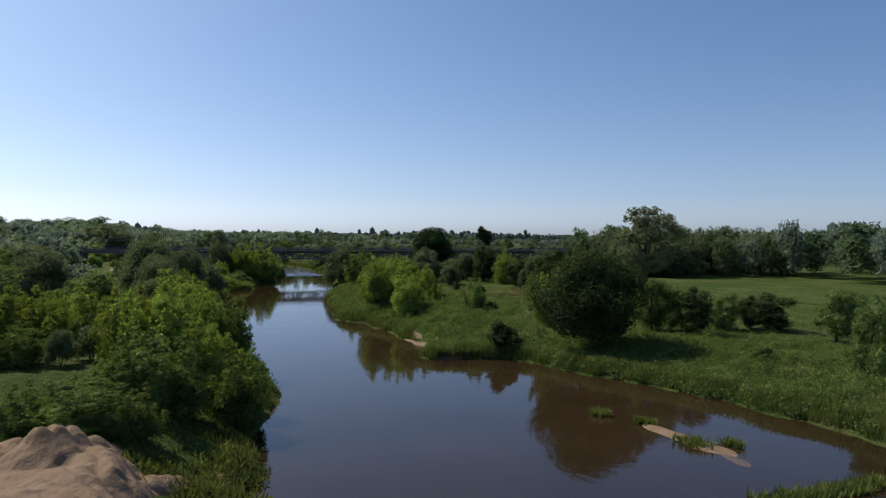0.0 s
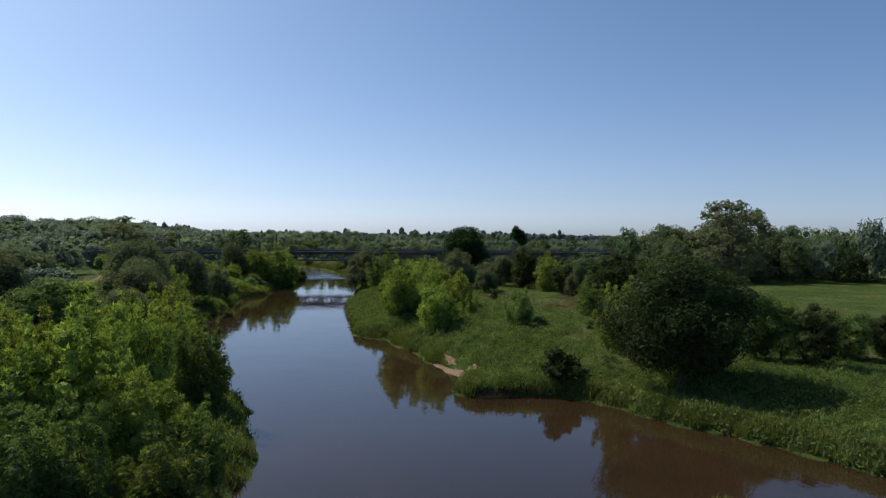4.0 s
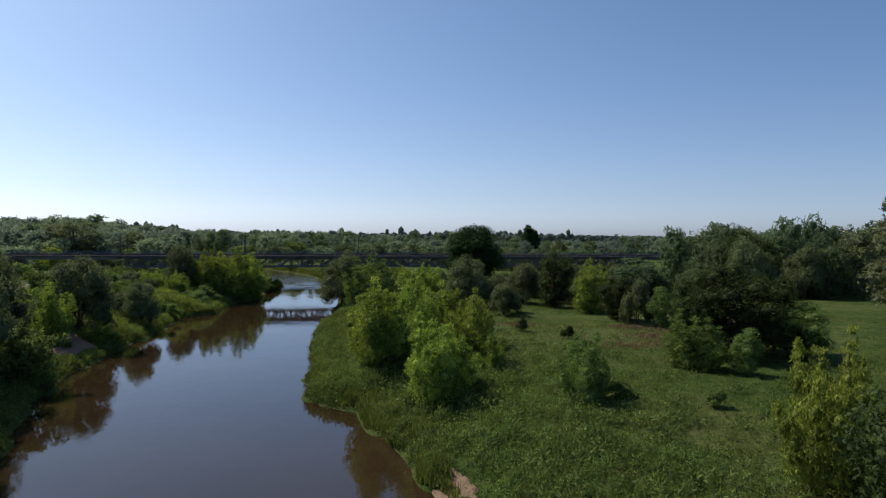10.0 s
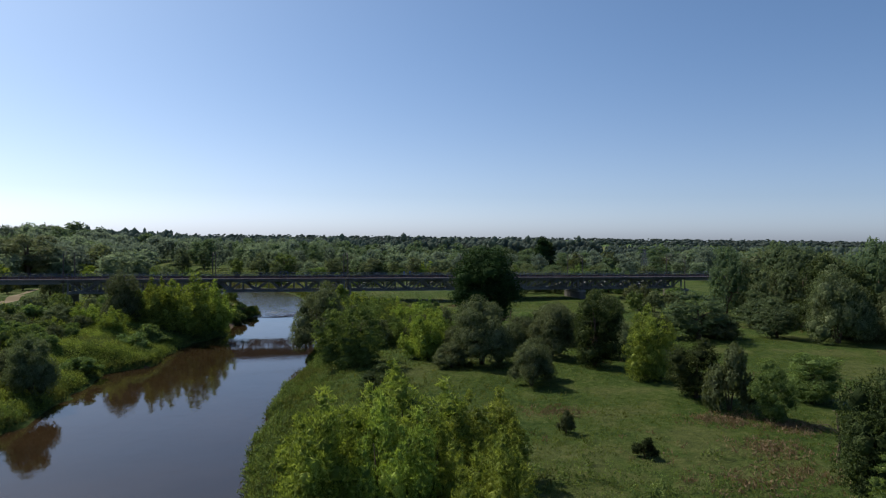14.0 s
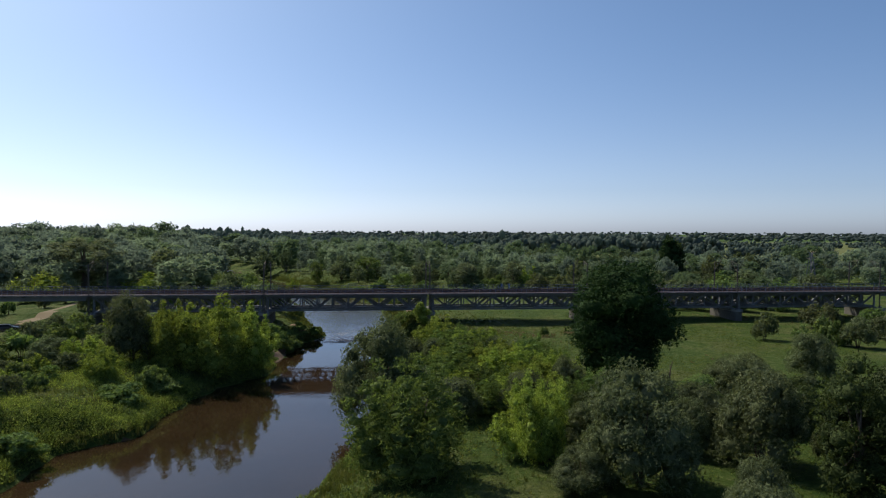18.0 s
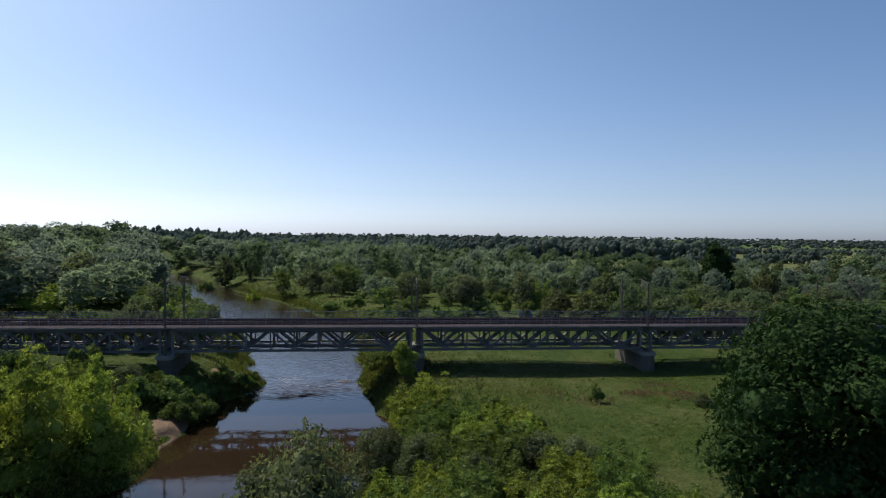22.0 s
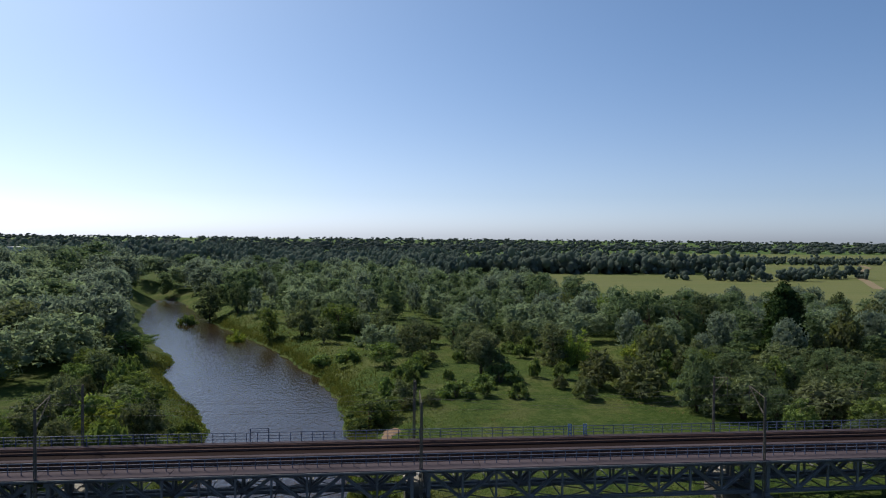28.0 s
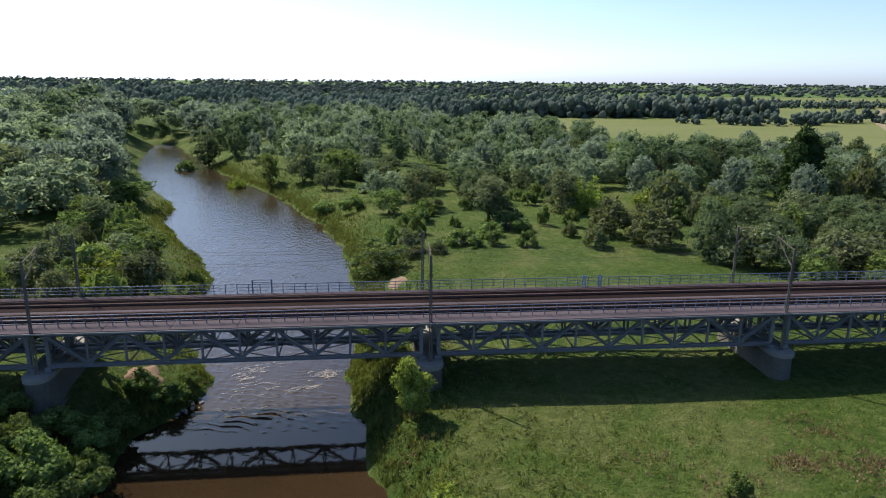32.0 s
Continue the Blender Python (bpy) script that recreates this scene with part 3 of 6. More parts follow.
def build_sand_heap():
    """The bulldozed sand by the near bank: a crest, gullies and tracks."""
    xs, ys = np.arange(-64.5, -46, 0.15), np.arange(-261, -236, 0.15)
    gx, gy = np.meshgrid(xs, ys)
    base = height(gx, gy)
    z = 0 * gx
    for px, py, qx, qy, ph, pr in ((-58.0, -244.3, -56.8, -243.5, 1.55, 1.9), (-56.8, -243.5, -55.2, -242.2, 1.1, 1.5), (-54.6, -244.6, -53.6, -248.8, 1.25, 1.5), (-55.4, -249.4, -54.0, -252.6, 0.9, 2.2), (-52.4, -246.0, -50.6, -243.6, 0.6, 1.1),
                                   (-61.5, -243.0, -60.4, -240.6, 0.7, 1.4), (-57.5, -253.0, -52.0, -258.0, 0.7, 3.4), (-50.6, -250.0, -49.0, -246.6, 0.45, 1.3)):
        f = np.clip(((gx - px) * (qx - px) + (gy - py) * (qy - py)) / ((qx - px) ** 2 + (qy - py) ** 2), 0, 1)
        d = np.hypot(gx - px - f * (qx - px), gy - py - f * (qy - py)) + 0.25 * wavy(gx, gy, 0.8)
        z = np.maximum(z, ph * np.clip(1.12 - d / (1.35 * pr), 0, 1) ** 1.1)
    gully = np.abs(np.sin(gx * 2.2 + 0.9 * np.sin(gy * 0.9) + 1.1 * gy)) ** 0.7
    lump = wavy(gx * 1.3, gy, 0.34)
    z = z + z * (0.26 * gully - 0.20) + 0.09 * lump + 0.05 * wavy(gx, gy * 1.2, 0.16) + 0.10 * wavy(gx + 0.4 * gy, gy, 0.62) + 0.05 * wavy(gx, gy - gx, 0.21) - 0.12 * np.clip(wavy(gx, gy, 0.5) - 0.35, 0, 1)
    inside = smooth((np.maximum(z - 0.12, 0)) / 0.3)
    gz = base - 0.12 + z * 1.0 + 0.10 * inside
    nx, ny = len(xs), len(ys)
    i = (np.arange(ny - 1)[:, None] * nx + np.arange(nx - 1)[None]).ravel()
    me = mesh_of("sand_heap", np.stack([gx, gy, gz], -1).reshape(-1, 3), np.stack([i, i + 1, i + nx + 1, i + nx], 1), SAND, True)
    return tagged(new("sand_heap", me), "heaped bare pinkish sand with gullies", "sand heap", kind="structure")


def build_patch(cx, cy, rx, ry, rise, seed):
    """A bare sandy place in the grass, with a ragged rim that dips into the ground."""
    n, m = 40, 9
    a, r = np.meshgrid(np.linspace(0, 2 * math.pi, n), np.linspace(0.02, 1, m))
    edge = 1 + 0.16 * np.sin(3 * a + seed) + 0.12 * np.sin(5 * a + 2 * seed) + 0.07 * np.sin(11 * a + 3 * seed)
    gx, gy = cx + rx * r * edge * np.cos(a), cy + ry * r * edge * np.sin(a)
    gz = np.maximum(height(gx, gy), -0.1) + rise * (1 - r**2) ** 0.7 - 0.06 + 0.14 * (1 - r**6) + 0.06 * wavy(gx, gy, 0.5) * (1 - r)
    i = (np.arange(m - 1)[:, None] * n + np.arange(n - 1)[None]).ravel()
    me = mesh_of("sand_patch", np.stack([gx, gy, gz], -1).reshape(-1, 3), np.stack([i, i + 1, i + n + 1, i + n], 1), SAND, True)
    return tagged(new("sand_patch", me), "bare pinkish river sand among grass", "sand", kind="structure")


for k, (px, py, rx, ry, rise) in enumerate(((-56.5, -117, 2.2, 7, 0.3), (-1.8, 39, 1.4, 2.4, 0.08), (-29.5, 8, 1.8, 2.0, 0.3), (-75.5, -123, 4.2, 2.6, 0.8))):
    build_patch(px, py, rx, ry, rise, k * 1.7)

def build_beach(line):
    """A narrow curved beach: it slopes out of the water and ends in a crumbling scarp on its inland side."""
    n, m = 10, 9
    vs = []
    for k in range((len(line) - 1) * n + 1):
        a, f = min(k // n, len(line) - 2), k / n - min(k // n, len(line) - 2)
        x, y, w = (line[a][j] * (1 - f) + line[a + 1][j] * f for j in range(3))
        dx, dy = line[a + 1][0] - line[a][0], line[a + 1][1] - line[a][1]
        ln = math.hypot(dx, dy)
        for i in range(m):
            v = i / (m - 1)
            e = (v * 2 - 1) * w * (1 + 0.12 * math.sin(1.7 * k) * v)
            px, py = x - dy / ln * e, y + dx / ln * e
            scarp = 0.34 * max(0.0, v - 0.72) * (2 + math.sin(0.9 * k) + math.sin(2.3 * k))
            vs.append((px, py, max(-0.12 + 0.42 * v, float(height(px, py)) + 0.14 - 0.2 * (v < 0.1)) + scarp - (0.6 if i == m - 1 else 0)))
    i = (np.arange((len(line) - 1) * n)[:, None] * m + np.arange(m - 1)[None]).ravel()
    me = mesh_of("beach", vs, np.stack([i, i + 1, i + m + 1, i + m], 1), SAND, True)
    return tagged(new("beach", me), "narrow curved beach of pinkish sand below a low scarp", "beach", kind="structure")


def build_track(points, wide):
    """A pale sandy field track laid over the far meadow."""
    pts = [Vector((x, y, 0)) for x, y in points]
    vs, n = [], 12
    for p, q in zip(pts, pts[1:]):
        side = (q - p).cross(Vector((0, 0, 1))).normalized() * wide / 2
        for k in range(n):
            c = p + (q - p) * k / n
            for e in (-1, 1):
                x, y = c.x + e * side.x, c.y + e * side.y
                vs.append((x, y, float(height(x, y)) + 0.25))
    i = np.arange(len(vs) // 2 - 1) * 2
    me = mesh_of("field_track", vs, np.stack([i, i + 1, i + 3, i + 2], 1), DIRT, True)
    return tagged(new("field_track", me), "pale sandy track across the far fields", "road", kind="structure")


build_track([(585, 690), (543, 621), (470, 540), (417, 473), (380, 425), (358, 391), (330, 350), (308, 317)], 6.0)
build_beach([(-18.4, -175.3, 0.3), (-18.2, -177.6, 1.1), (-18.0, -180.4, 1.5), (-18.4, -183.0, 1.3), (-17.6, -185.0, 1.5), (-16.6, -186.2, 1.6), (-15.4, -186.4, 1.3), (-14.4, -185.6, 0.5)])
build_beach([(-31.0, -22.6, 0.3), (-31.0, -20.0, 0.9), (-31.4, -17.0, 1.7), (-31.4, -14.4, 2.0), (-31.0, -12.2, 1.3), (-30.2, -10.6, 0.3)])
build_beach([(7.0, -239.6, 0.2), (6.8, -237.4, 0.6), (6.9, -235.0, 0.7), (6.8, -233.0, 0.2)])
build_sand_heap()
build_ground()
build_water()
build_rapids()


def build_foam_glints():
    """Broken crests over the shallows: thin bent streaks lying on the water. Their pale colour paints foam and sun
    glints.
    """
    rng = np.random.default_rng(8)
    vs, fs = [], []
    for cx, cy, rx, ry, count in ((-19.4, 13.8, 1.3, 1.5, 26), (-20.0, 11.0, 1.4, 1.0, 16), (-10.8, 11.8, 1.1, 0.9, 34), (-12.2, 8.8, 1.0, 0.7, 9), (-16.5, 9.0, 3.6, 2.4, 14), (-15, 17, 5, 3.5, 18), (-18.5, 3.0, 3.0, 1.0, 6)):
        for _ in range(count):
            x, y = cx + rx * rng.normal(0, 0.6), cy + ry * rng.normal(0, 0.6)
            a, bend, ln, w = rng.normal(0.35, 0.25), rng.normal(0, 0.7), rng.uniform(0.6, 2.2), rng.uniform(0.010, 0.030)
            n, base = 7, len(vs)
            for k in range(n):
                u = k / (n - 1)
                t = a + bend * (u - 0.5)
                px, py = x + ln * (u - 0.5) * math.cos(t), y + ln * (u - 0.5) * math.sin(t)
                e = w * math.sin(math.pi * (0.06 + 0.88 * u)) * rng.uniform(0.6, 1.4)
                vs += [(px - e * math.sin(t), py + e * math.cos(t), 0.10), (px + e * math.sin(t), py - e * math.cos(t), 0.10)]
            fs += [(base + 2 * k, base + 2 * k + 1, base + 2 * k + 3, base + 2 * k + 2) for k in range(n - 1)]
    return tagged(new("foam_glint_streaks", mesh_of("foam_glint_streaks", vs, fs, FOAM_GLINT)), "broken pale streaks of foam and painted glints on the shallow rapids", "foam", kind="stuff")


build_foam_glints()

# ---- the railway bridge ----
DECK, CHORD = 10.85, 7.1
TOP = 10.48


def build_pier(k):
    """A pier with rounded noses, a ledge and a pale cap under the bearings."""
    x0 = k * SPAN
    foot = 0.2 if k in (-1, 0) else 2.5
    ob = holder("bridge_pier", x0, 4.3, foot, "weathered concrete bridge pier with rounded ends", "bridge pier", "bridge piers")

    def oblong(half, length, z0, z1, taper=1.0, seg=10):
        bm = bmesh.new()
        rings = []
        for z, s in ((z0, 1.0), (z1, taper)):
            ring = []
            for sign, base in ((-1, math.pi), (1, 0.0)):
                for j in range(seg + 1):
                    a = base + math.pi * j / seg
                    ring.append(bm.verts.new((x0 + s * half * math.cos(a), 4.3 + sign * length / 2 + s * half * math.sin(a), z)))
            rings.append(ring)
        n = len(rings[0])
        for j in range(n):
            bm.faces.new((rings[0][j], rings[0][(j + 1) % n], rings[1][(j + 1) % n], rings[1][j]))
        bm.faces.new(rings[1])
        bm.faces.new(rings[0][::-1])
        bmesh.ops.recalc_face_normals(bm, faces=bm.faces[:])
        return bm

    part("footing", oblong(1.4, 10.1, foot - 0.8, 3.4), PIER, ob)
    part("shaft", oblong(1.15, 10.1, 3.4, 6.3, 0.95), PIER, ob)
    part("cap", oblong(1.25, 10.2, 6.3, 6.75), CAP, ob, "pale concrete cap")
    for y in (0.0, 3.9, 4.9, 8.6):
        for s in (-1, 1):
            part("bearing", box((x0 + s * 0.75 - 0.3, y - 0.3, 6.75), (x0 + s * 0.75 + 0.3, y + 0.3, CHORD), 0.04), STEEL, ob)
    return ob


def build_span(x0):
    """A deck truss span: three trusses, wind bracing, cross beams, track and a walkway with railings."""
    ob = holder("bridge_span", x0, 4.2, CHORD, "grey-blue riveted steel deck truss span of a railway bridge", "railway bridge", "bridge spans")
    a, n = x0 + 0.85, 10
    step = (SPAN - 1.7) / n
    lo, hi = CHORD + 0.17, TOP - 0.17
    for y in (0.0, 3.9, 4.9, 8.6):
        part("bottom_chord", prism((a - 0.1, y, lo), (a + n * step + 0.1, y, lo), ibeam(0.42, 0.34, 0.05)), STEEL, ob)
        part("top_chord", prism((a - 0.1, y, hi), (a + n * step + 0.1, y, hi), ibeam(0.40, 0.34, 0.05)), STEEL, ob)
        for k in range(n + 1):
            x = a + k * step
            w = 0.34 if k in (0, n) else 0.2
            part("vertical", prism((x, y, lo + 0.17), (x, y, hi - 0.17), rect(w, w)), STEEL, ob)
            bm = bmesh.new()
            low = k % 2 == 1
            z = lo + 0.25 if low else hi - 0.25
            for s in (-0.06, 0.06):
                prism((x - 0.42, y + s * 2, z), (x + 0.42, y + s * 2, z), rect(0.02, 0.42 if low else 0.34), bm)
            part("gusset_plate", bm, STEEL, ob)
        for k in range(n):
            z0, z1 = (hi - 0.1, lo + 0.15) if k % 2 == 0 else (lo + 0.15, hi - 0.1)
            part("diagonal", prism((a + k * step, y, z0), (a + (k + 1) * step, y, z1), ibeam(0.34, 0.30, 0.06)), STEEL, ob)
    for k in range(n + 1):
        x = a + k * step
        part("cross_beam", prism((x, -0.9, hi + 0.24), (x, 9.3, hi + 0.24), ibeam(0.2, 0.3, 0.03)), STEEL, ob)
        part("floor_strut", prism((x, 0.2, lo - 0.05), (x, 8.2, lo - 0.05), rect(0.12, 0.12)), STEEL, ob)
    # Assumed girders under the rails, added to darken the inside of the trusses.
    for y in (1.85, 3.35, 6.15, 7.65):
        part("stringer", prism((a, y, TOP - 0.42), (a + n * step, y, TOP - 0.42), ibeam(0.26, 0.8, 0.04)), STEEL, ob)
    for k in range(n // 2):
        for y, e in ((0.0, 3.9), (4.9, 8.6)):
            x = a + 2 * k * step
            part("wind_brace", prism((x, y + 0.2, lo - 0.1), (x + 2 * step, e - 0.2, lo - 0.1), rect(0.1, 0.08)), STEEL, ob)
            part("wind_brace", prism((x, e - 0.2, lo - 0.02), (x + 2 * step, y + 0.2, lo - 0.02), rect(0.1, 0.08)), STEEL, ob)
    return ob


def build_deck(x0, x1):
    """Walkways, edge beams, two tracks on dark sleepers and two railings from x0 to x1."""
    xm, zm = (x0 + x1) / 2, TOP + 0.22
    ob = holder("bridge_deck", xm, 4.2, zm, "bridge deck with plank walkways and two rusty tracks", "bridge deck", "bridge decks")
    z = DECK
    n = max(1, round((x1 - x0) / 6))
    for k in range(n):
        a, b = x0 + (x1 - x0) * k / n, x0 + (x1 - x0) * (k + 1) / n
        for y0, y1 in ((-0.95, 1.25), (4.3, 4.9), (8.45, 9.35)):
            part("walkway_slab", box((a + 0.012, y0, z - 0.1), (b - 0.012, y1, z), 0.015), WALKWAY, ob, "pale pinkish walkway planks")
        part("edge_beam", prism((a + 0.01, -1.02, z - 0.14), (b - 0.01, -1.02, z - 0.14), rect(0.1, 0.14)), STEEL, ob)
    # Unseen plate, added to keep sun from leaking between the boards.
    part("deck_plate", box((x0 + 0.01, -0.92, z - 0.22), (x1 - 0.01, 9.34, z - 0.16)), STEEL, ob)
    part("edge_beam", prism((x0, 9.42, z - 0.14), (x1, 9.42, z - 0.14), rect(0.1, 0.14)), STEEL, ob)
    for mid in (2.6, 6.9):
        for y0, y1 in ((-1.32 if mid < 4 else -1.97, -0.85), (-0.66, 0.66), (0.85, 1.67 if mid < 4 else 1.52)):
            part("track_board", box((x0 + 0.02, mid + y0, z - 0.14), (x1 - 0.02, mid + y1, z + 0.02), 0.02), SLEEPER, ob, "dark tarred timber decking between the rails")
        for dy, h in ((-0.75, 0.2), (0.75, 0.2), (-0.48, 0.15), (0.48, 0.15)):
            outline = [(-0.075, 0), (0.075, 0), (0.075, 0.02), (0.02, 0.04), (0.02, h - 0.05), (0.04, h - 0.04), (0.04, h), (-0.04, h), (-0.04, h - 0.04), (-0.02, h - 0.05), (-0.02, 0.04), (-0.075, 0.02)]
            part("rail" if h > 0.18 else "guard_rail", prism((x0 + 0.02, mid + dy, z + 0.07), (x1 - 0.02, mid + dy, z + 0.07), outline), RUST, ob, "rust-brown rail")
    for y in (0.5, 9.3):
        rail = part("railing", prism((x0, y, z + 1.05), (x1, y, z + 1.05), rect(0.07, 0.07)), RAILING, ob, "blue-grey painted railing")
        for zz in (0.36, 0.70):
            part("crossbar", prism((x0, y, z + zz), (x1, y, z + zz), rect(0.05, 0.05)), RAILING, rail)
        m = max(2, round((x1 - x0) / 1.22))
        for k in range(m):
            x = x0 + (x1 - x0) * (k + 0.5) / m
            part("post", box((x - 0.035, y - 0.035, z - 0.02), (x + 0.035, y + 0.035, z + 1.02)), RAILING, rail)
    return ob


def build_gate(x, y):
    """A blue swing panel in the railing, between two stouter posts."""
    ob = holder("railing_gate", x, y, DECK, "bright blue narrow gate panel in the bridge railing", "gate", "railing gates")
    for dx in (-0.16, 0.16):
        part("gate_post", box((x + dx - 0.04, y - 0.05, DECK), (x + dx + 0.04, y + 0.05, DECK + 1.35)), BLUE, ob)
    for zz in (0.25, 0.6, 0.95, 1.25):
        part("gate_bar", box((x - 0.12, y - 0.03, DECK + zz - 0.05), (x + 0.12, y + 0.03, DECK + zz + 0.05)), BLUE, ob)
    return ob


def build_hoop(x0, x1, y):
    """A raised stretch of railing between two dark posts."""
    ob = holder("raised_railing", x0, y, DECK, "raised dark railing panel above the river", "railing")
    for x in (x0, x1):
        part("post", box((x - 0.06, y - 0.06, DECK), (x + 0.06, y + 0.06, DECK + 1.5)), RAILING, ob)
    for zz in (1.2, 1.45):
        part("top_rail", box((x0 + 0.06, y - 0.03, DECK + zz - 0.03), (x1 - 0.06, y + 0.03, DECK + zz + 0.03)), RAILING, ob)
    return ob


def build_mast(k, near):
    """A catenary mast on the pier's end, with a bracket over the track."""
    x, y, s = k * SPAN, -0.75 if near else 9.75, 1 if near else -1
    foot = 6.75 if -2 <= k <= 3 else DECK - 0.5
    ob = holder("catenary_mast", x, y, foot, "tapered weathered catenary mast with a tubular bracket", "catenary mast", "catenary masts")
    top = 17.4
    for dx in (-0.12, 0.12):
        part("mast_leg", prism((x + dx, y, foot), (x + dx * 0.5, y, top), rect(0.06, 0.13)), MAST, ob)
    n = 12
    for j in range(n):
        z0, z1 = foot + (top - foot) * j / n, foot + (top - foot) * (j + 1) / n
        e = -1 if j % 2 else 1
        part("lacing_bar", prism((x - e * 0.10, y, z0 + 0.05), (x + e * 0.08, y, z1 - 0.05), rect(0.10, 0.03)), MAST, ob)
    tip = y + s * 3.0
    arm = part("bracket", prism((x, y, top - 0.15), (x, tip, top + 0.55), rect(0.06, 0.06)), MAST, ob)
    part("strut", prism((x, y, top - 2.1), (x, tip, top + 0.5), rect(0.06, 0.06)), MAST, arm)
    part("dropper", prism((x, tip, top + 0.5), (x, tip, top - 1.5), rect(0.04, 0.04)), WIRE, arm)
    bm = bmesh.new()
    tube(bm, [(x, y + s * 0.3, top - 1.75), (x, y + s * 0.75, top - 1.4)], [0.08, 0.08], 8)
    part("insulator", bm, PIER, arm)
    return ob


def build_wire(name, y, z, sag, label):
    """An overhead wire along the line, one bent piece a span."""
    ob = holder(name, 0, y, z, label, "overhead wire", "overhead wires")
    for k in range(-4, 5):
        bm = bmesh.new()
        tube(bm, [(SPAN * (k + j / 6), y, z - sag * 4 * (j / 6) * (1 - j / 6)) for j in range(7)], [0.013] * 7, 4)
        part("wire", bm, WIRE, ob)
    return ob


def build_approach(x0, x1):
    """A shallow plate girder between the last pier and the embankment, on an abutment."""
    ob = holder("approach_span", (x0 + x1) / 2, 4.2, TOP - 1.0, "shallow dark steel plate girder approach span", "railway bridge", "approach spans")
    for y in (0.3, 4.2, 8.1):
        part("plate_girder", prism((x0, y, TOP - 0.45), (x1, y, TOP - 0.45), ibeam(0.4, 0.95, 0.04)), STEEL, ob)
    for k in range(8):
        x = x0 + (x1 - x0) * (k + 0.5) / 8
        part("cross_beam", prism((x, -0.9, TOP + 0.07), (x, 9.3, TOP + 0.07), ibeam(0.2, 0.3, 0.03)), STEEL, ob)
        for y in (0.3, 4.2, 8.1):
            part("stiffener", box((x - 0.02, y - 0.18, TOP - 0.88), (x + 0.02, y + 0.18, TOP - 0.02)), STEEL, ob)
    return ob


def build_abutment(x, s):
    ob = holder("abutment", x, 4.3, 3.0, "dark stained concrete abutment with sloping wing walls", "abutment", "abutments")
    part("breast_wall", box((x - 0.9, -1.2, 2.0), (x + 0.9, 9.8, TOP - 0.95), 0.05), PIER, ob)
    for y in (-1.0, 9.2):
        bm = bmesh.new()
        pts = [(0, 2.0), (s * 7, 6.0), (s * 7, TOP - 0.6), (0, TOP - 0.2)]
        vs = [[bm.verts.new((x + px, y + w, pz)) for px, pz in pts] for w in (-0.3, 0.7)]
        for j in range(4):
            bm.faces.new((vs[0][j], vs[0][(j + 1) % 4], vs[1][(j + 1) % 4], vs[1][j]))
        bm.faces.new(vs[0])
        bm.faces.new(vs[1][::-1])
        bmesh.ops.recalc_face_normals(bm, faces=bm.faces[:])
        part("wing_wall", bm, PIER, ob)
    return ob


for k in PIERS:
    build_pier(k)
first = build_span(PIERS[0] * SPAN)
deck = build_deck(PIERS[0] * SPAN, PIERS[1] * SPAN)
for k in PIERS[1:-1]:
    copy_thing(first, pose(k * SPAN, 4.2, CHORD))
    copy_thing(deck, pose((k + 0.5) * SPAN, 4.2, TOP + 0.22))
build_approach(-101, -72.9)
build_approach(108.9, 152)
build_deck(-104, -72)
build_deck(108, 154)
build_abutment(-101.5, -1)
build_abutment(152.5, 1)
build_gate(18.1, 9.15)
build_gate(19.9, 9.15)
build_hoop(-18.2, -16.2, 9.45)
for k in range(-3, 5):
    build_mast(k, True)
    build_mast(k, False)
for y in (2.4, 6.75):
    build_wire("messenger_wire", y, 17.2, 1.2, "thin sagging overhead messenger wire")
    build_wire("contact_wire", y, 15.9, 0.15, "thin overhead contact wire")

# ---- trees and shrubs ----
RNG = np.random.default_rng(11)


def ball(seg=1):
    """Corners and faces of a round body of 20, 80 or 320 triangles."""
    bm = bmesh.new()
    bmesh.ops.create_icosphere(bm, subdivisions=seg, radius=1.0)
    v = np.array([p.co[:] for p in bm.verts])
    f = np.array([[p.index for p in q.verts] for q in bm.faces])
    bm.free()
    return v, f


BALL0, BALL1 = ball(1), ball(2)


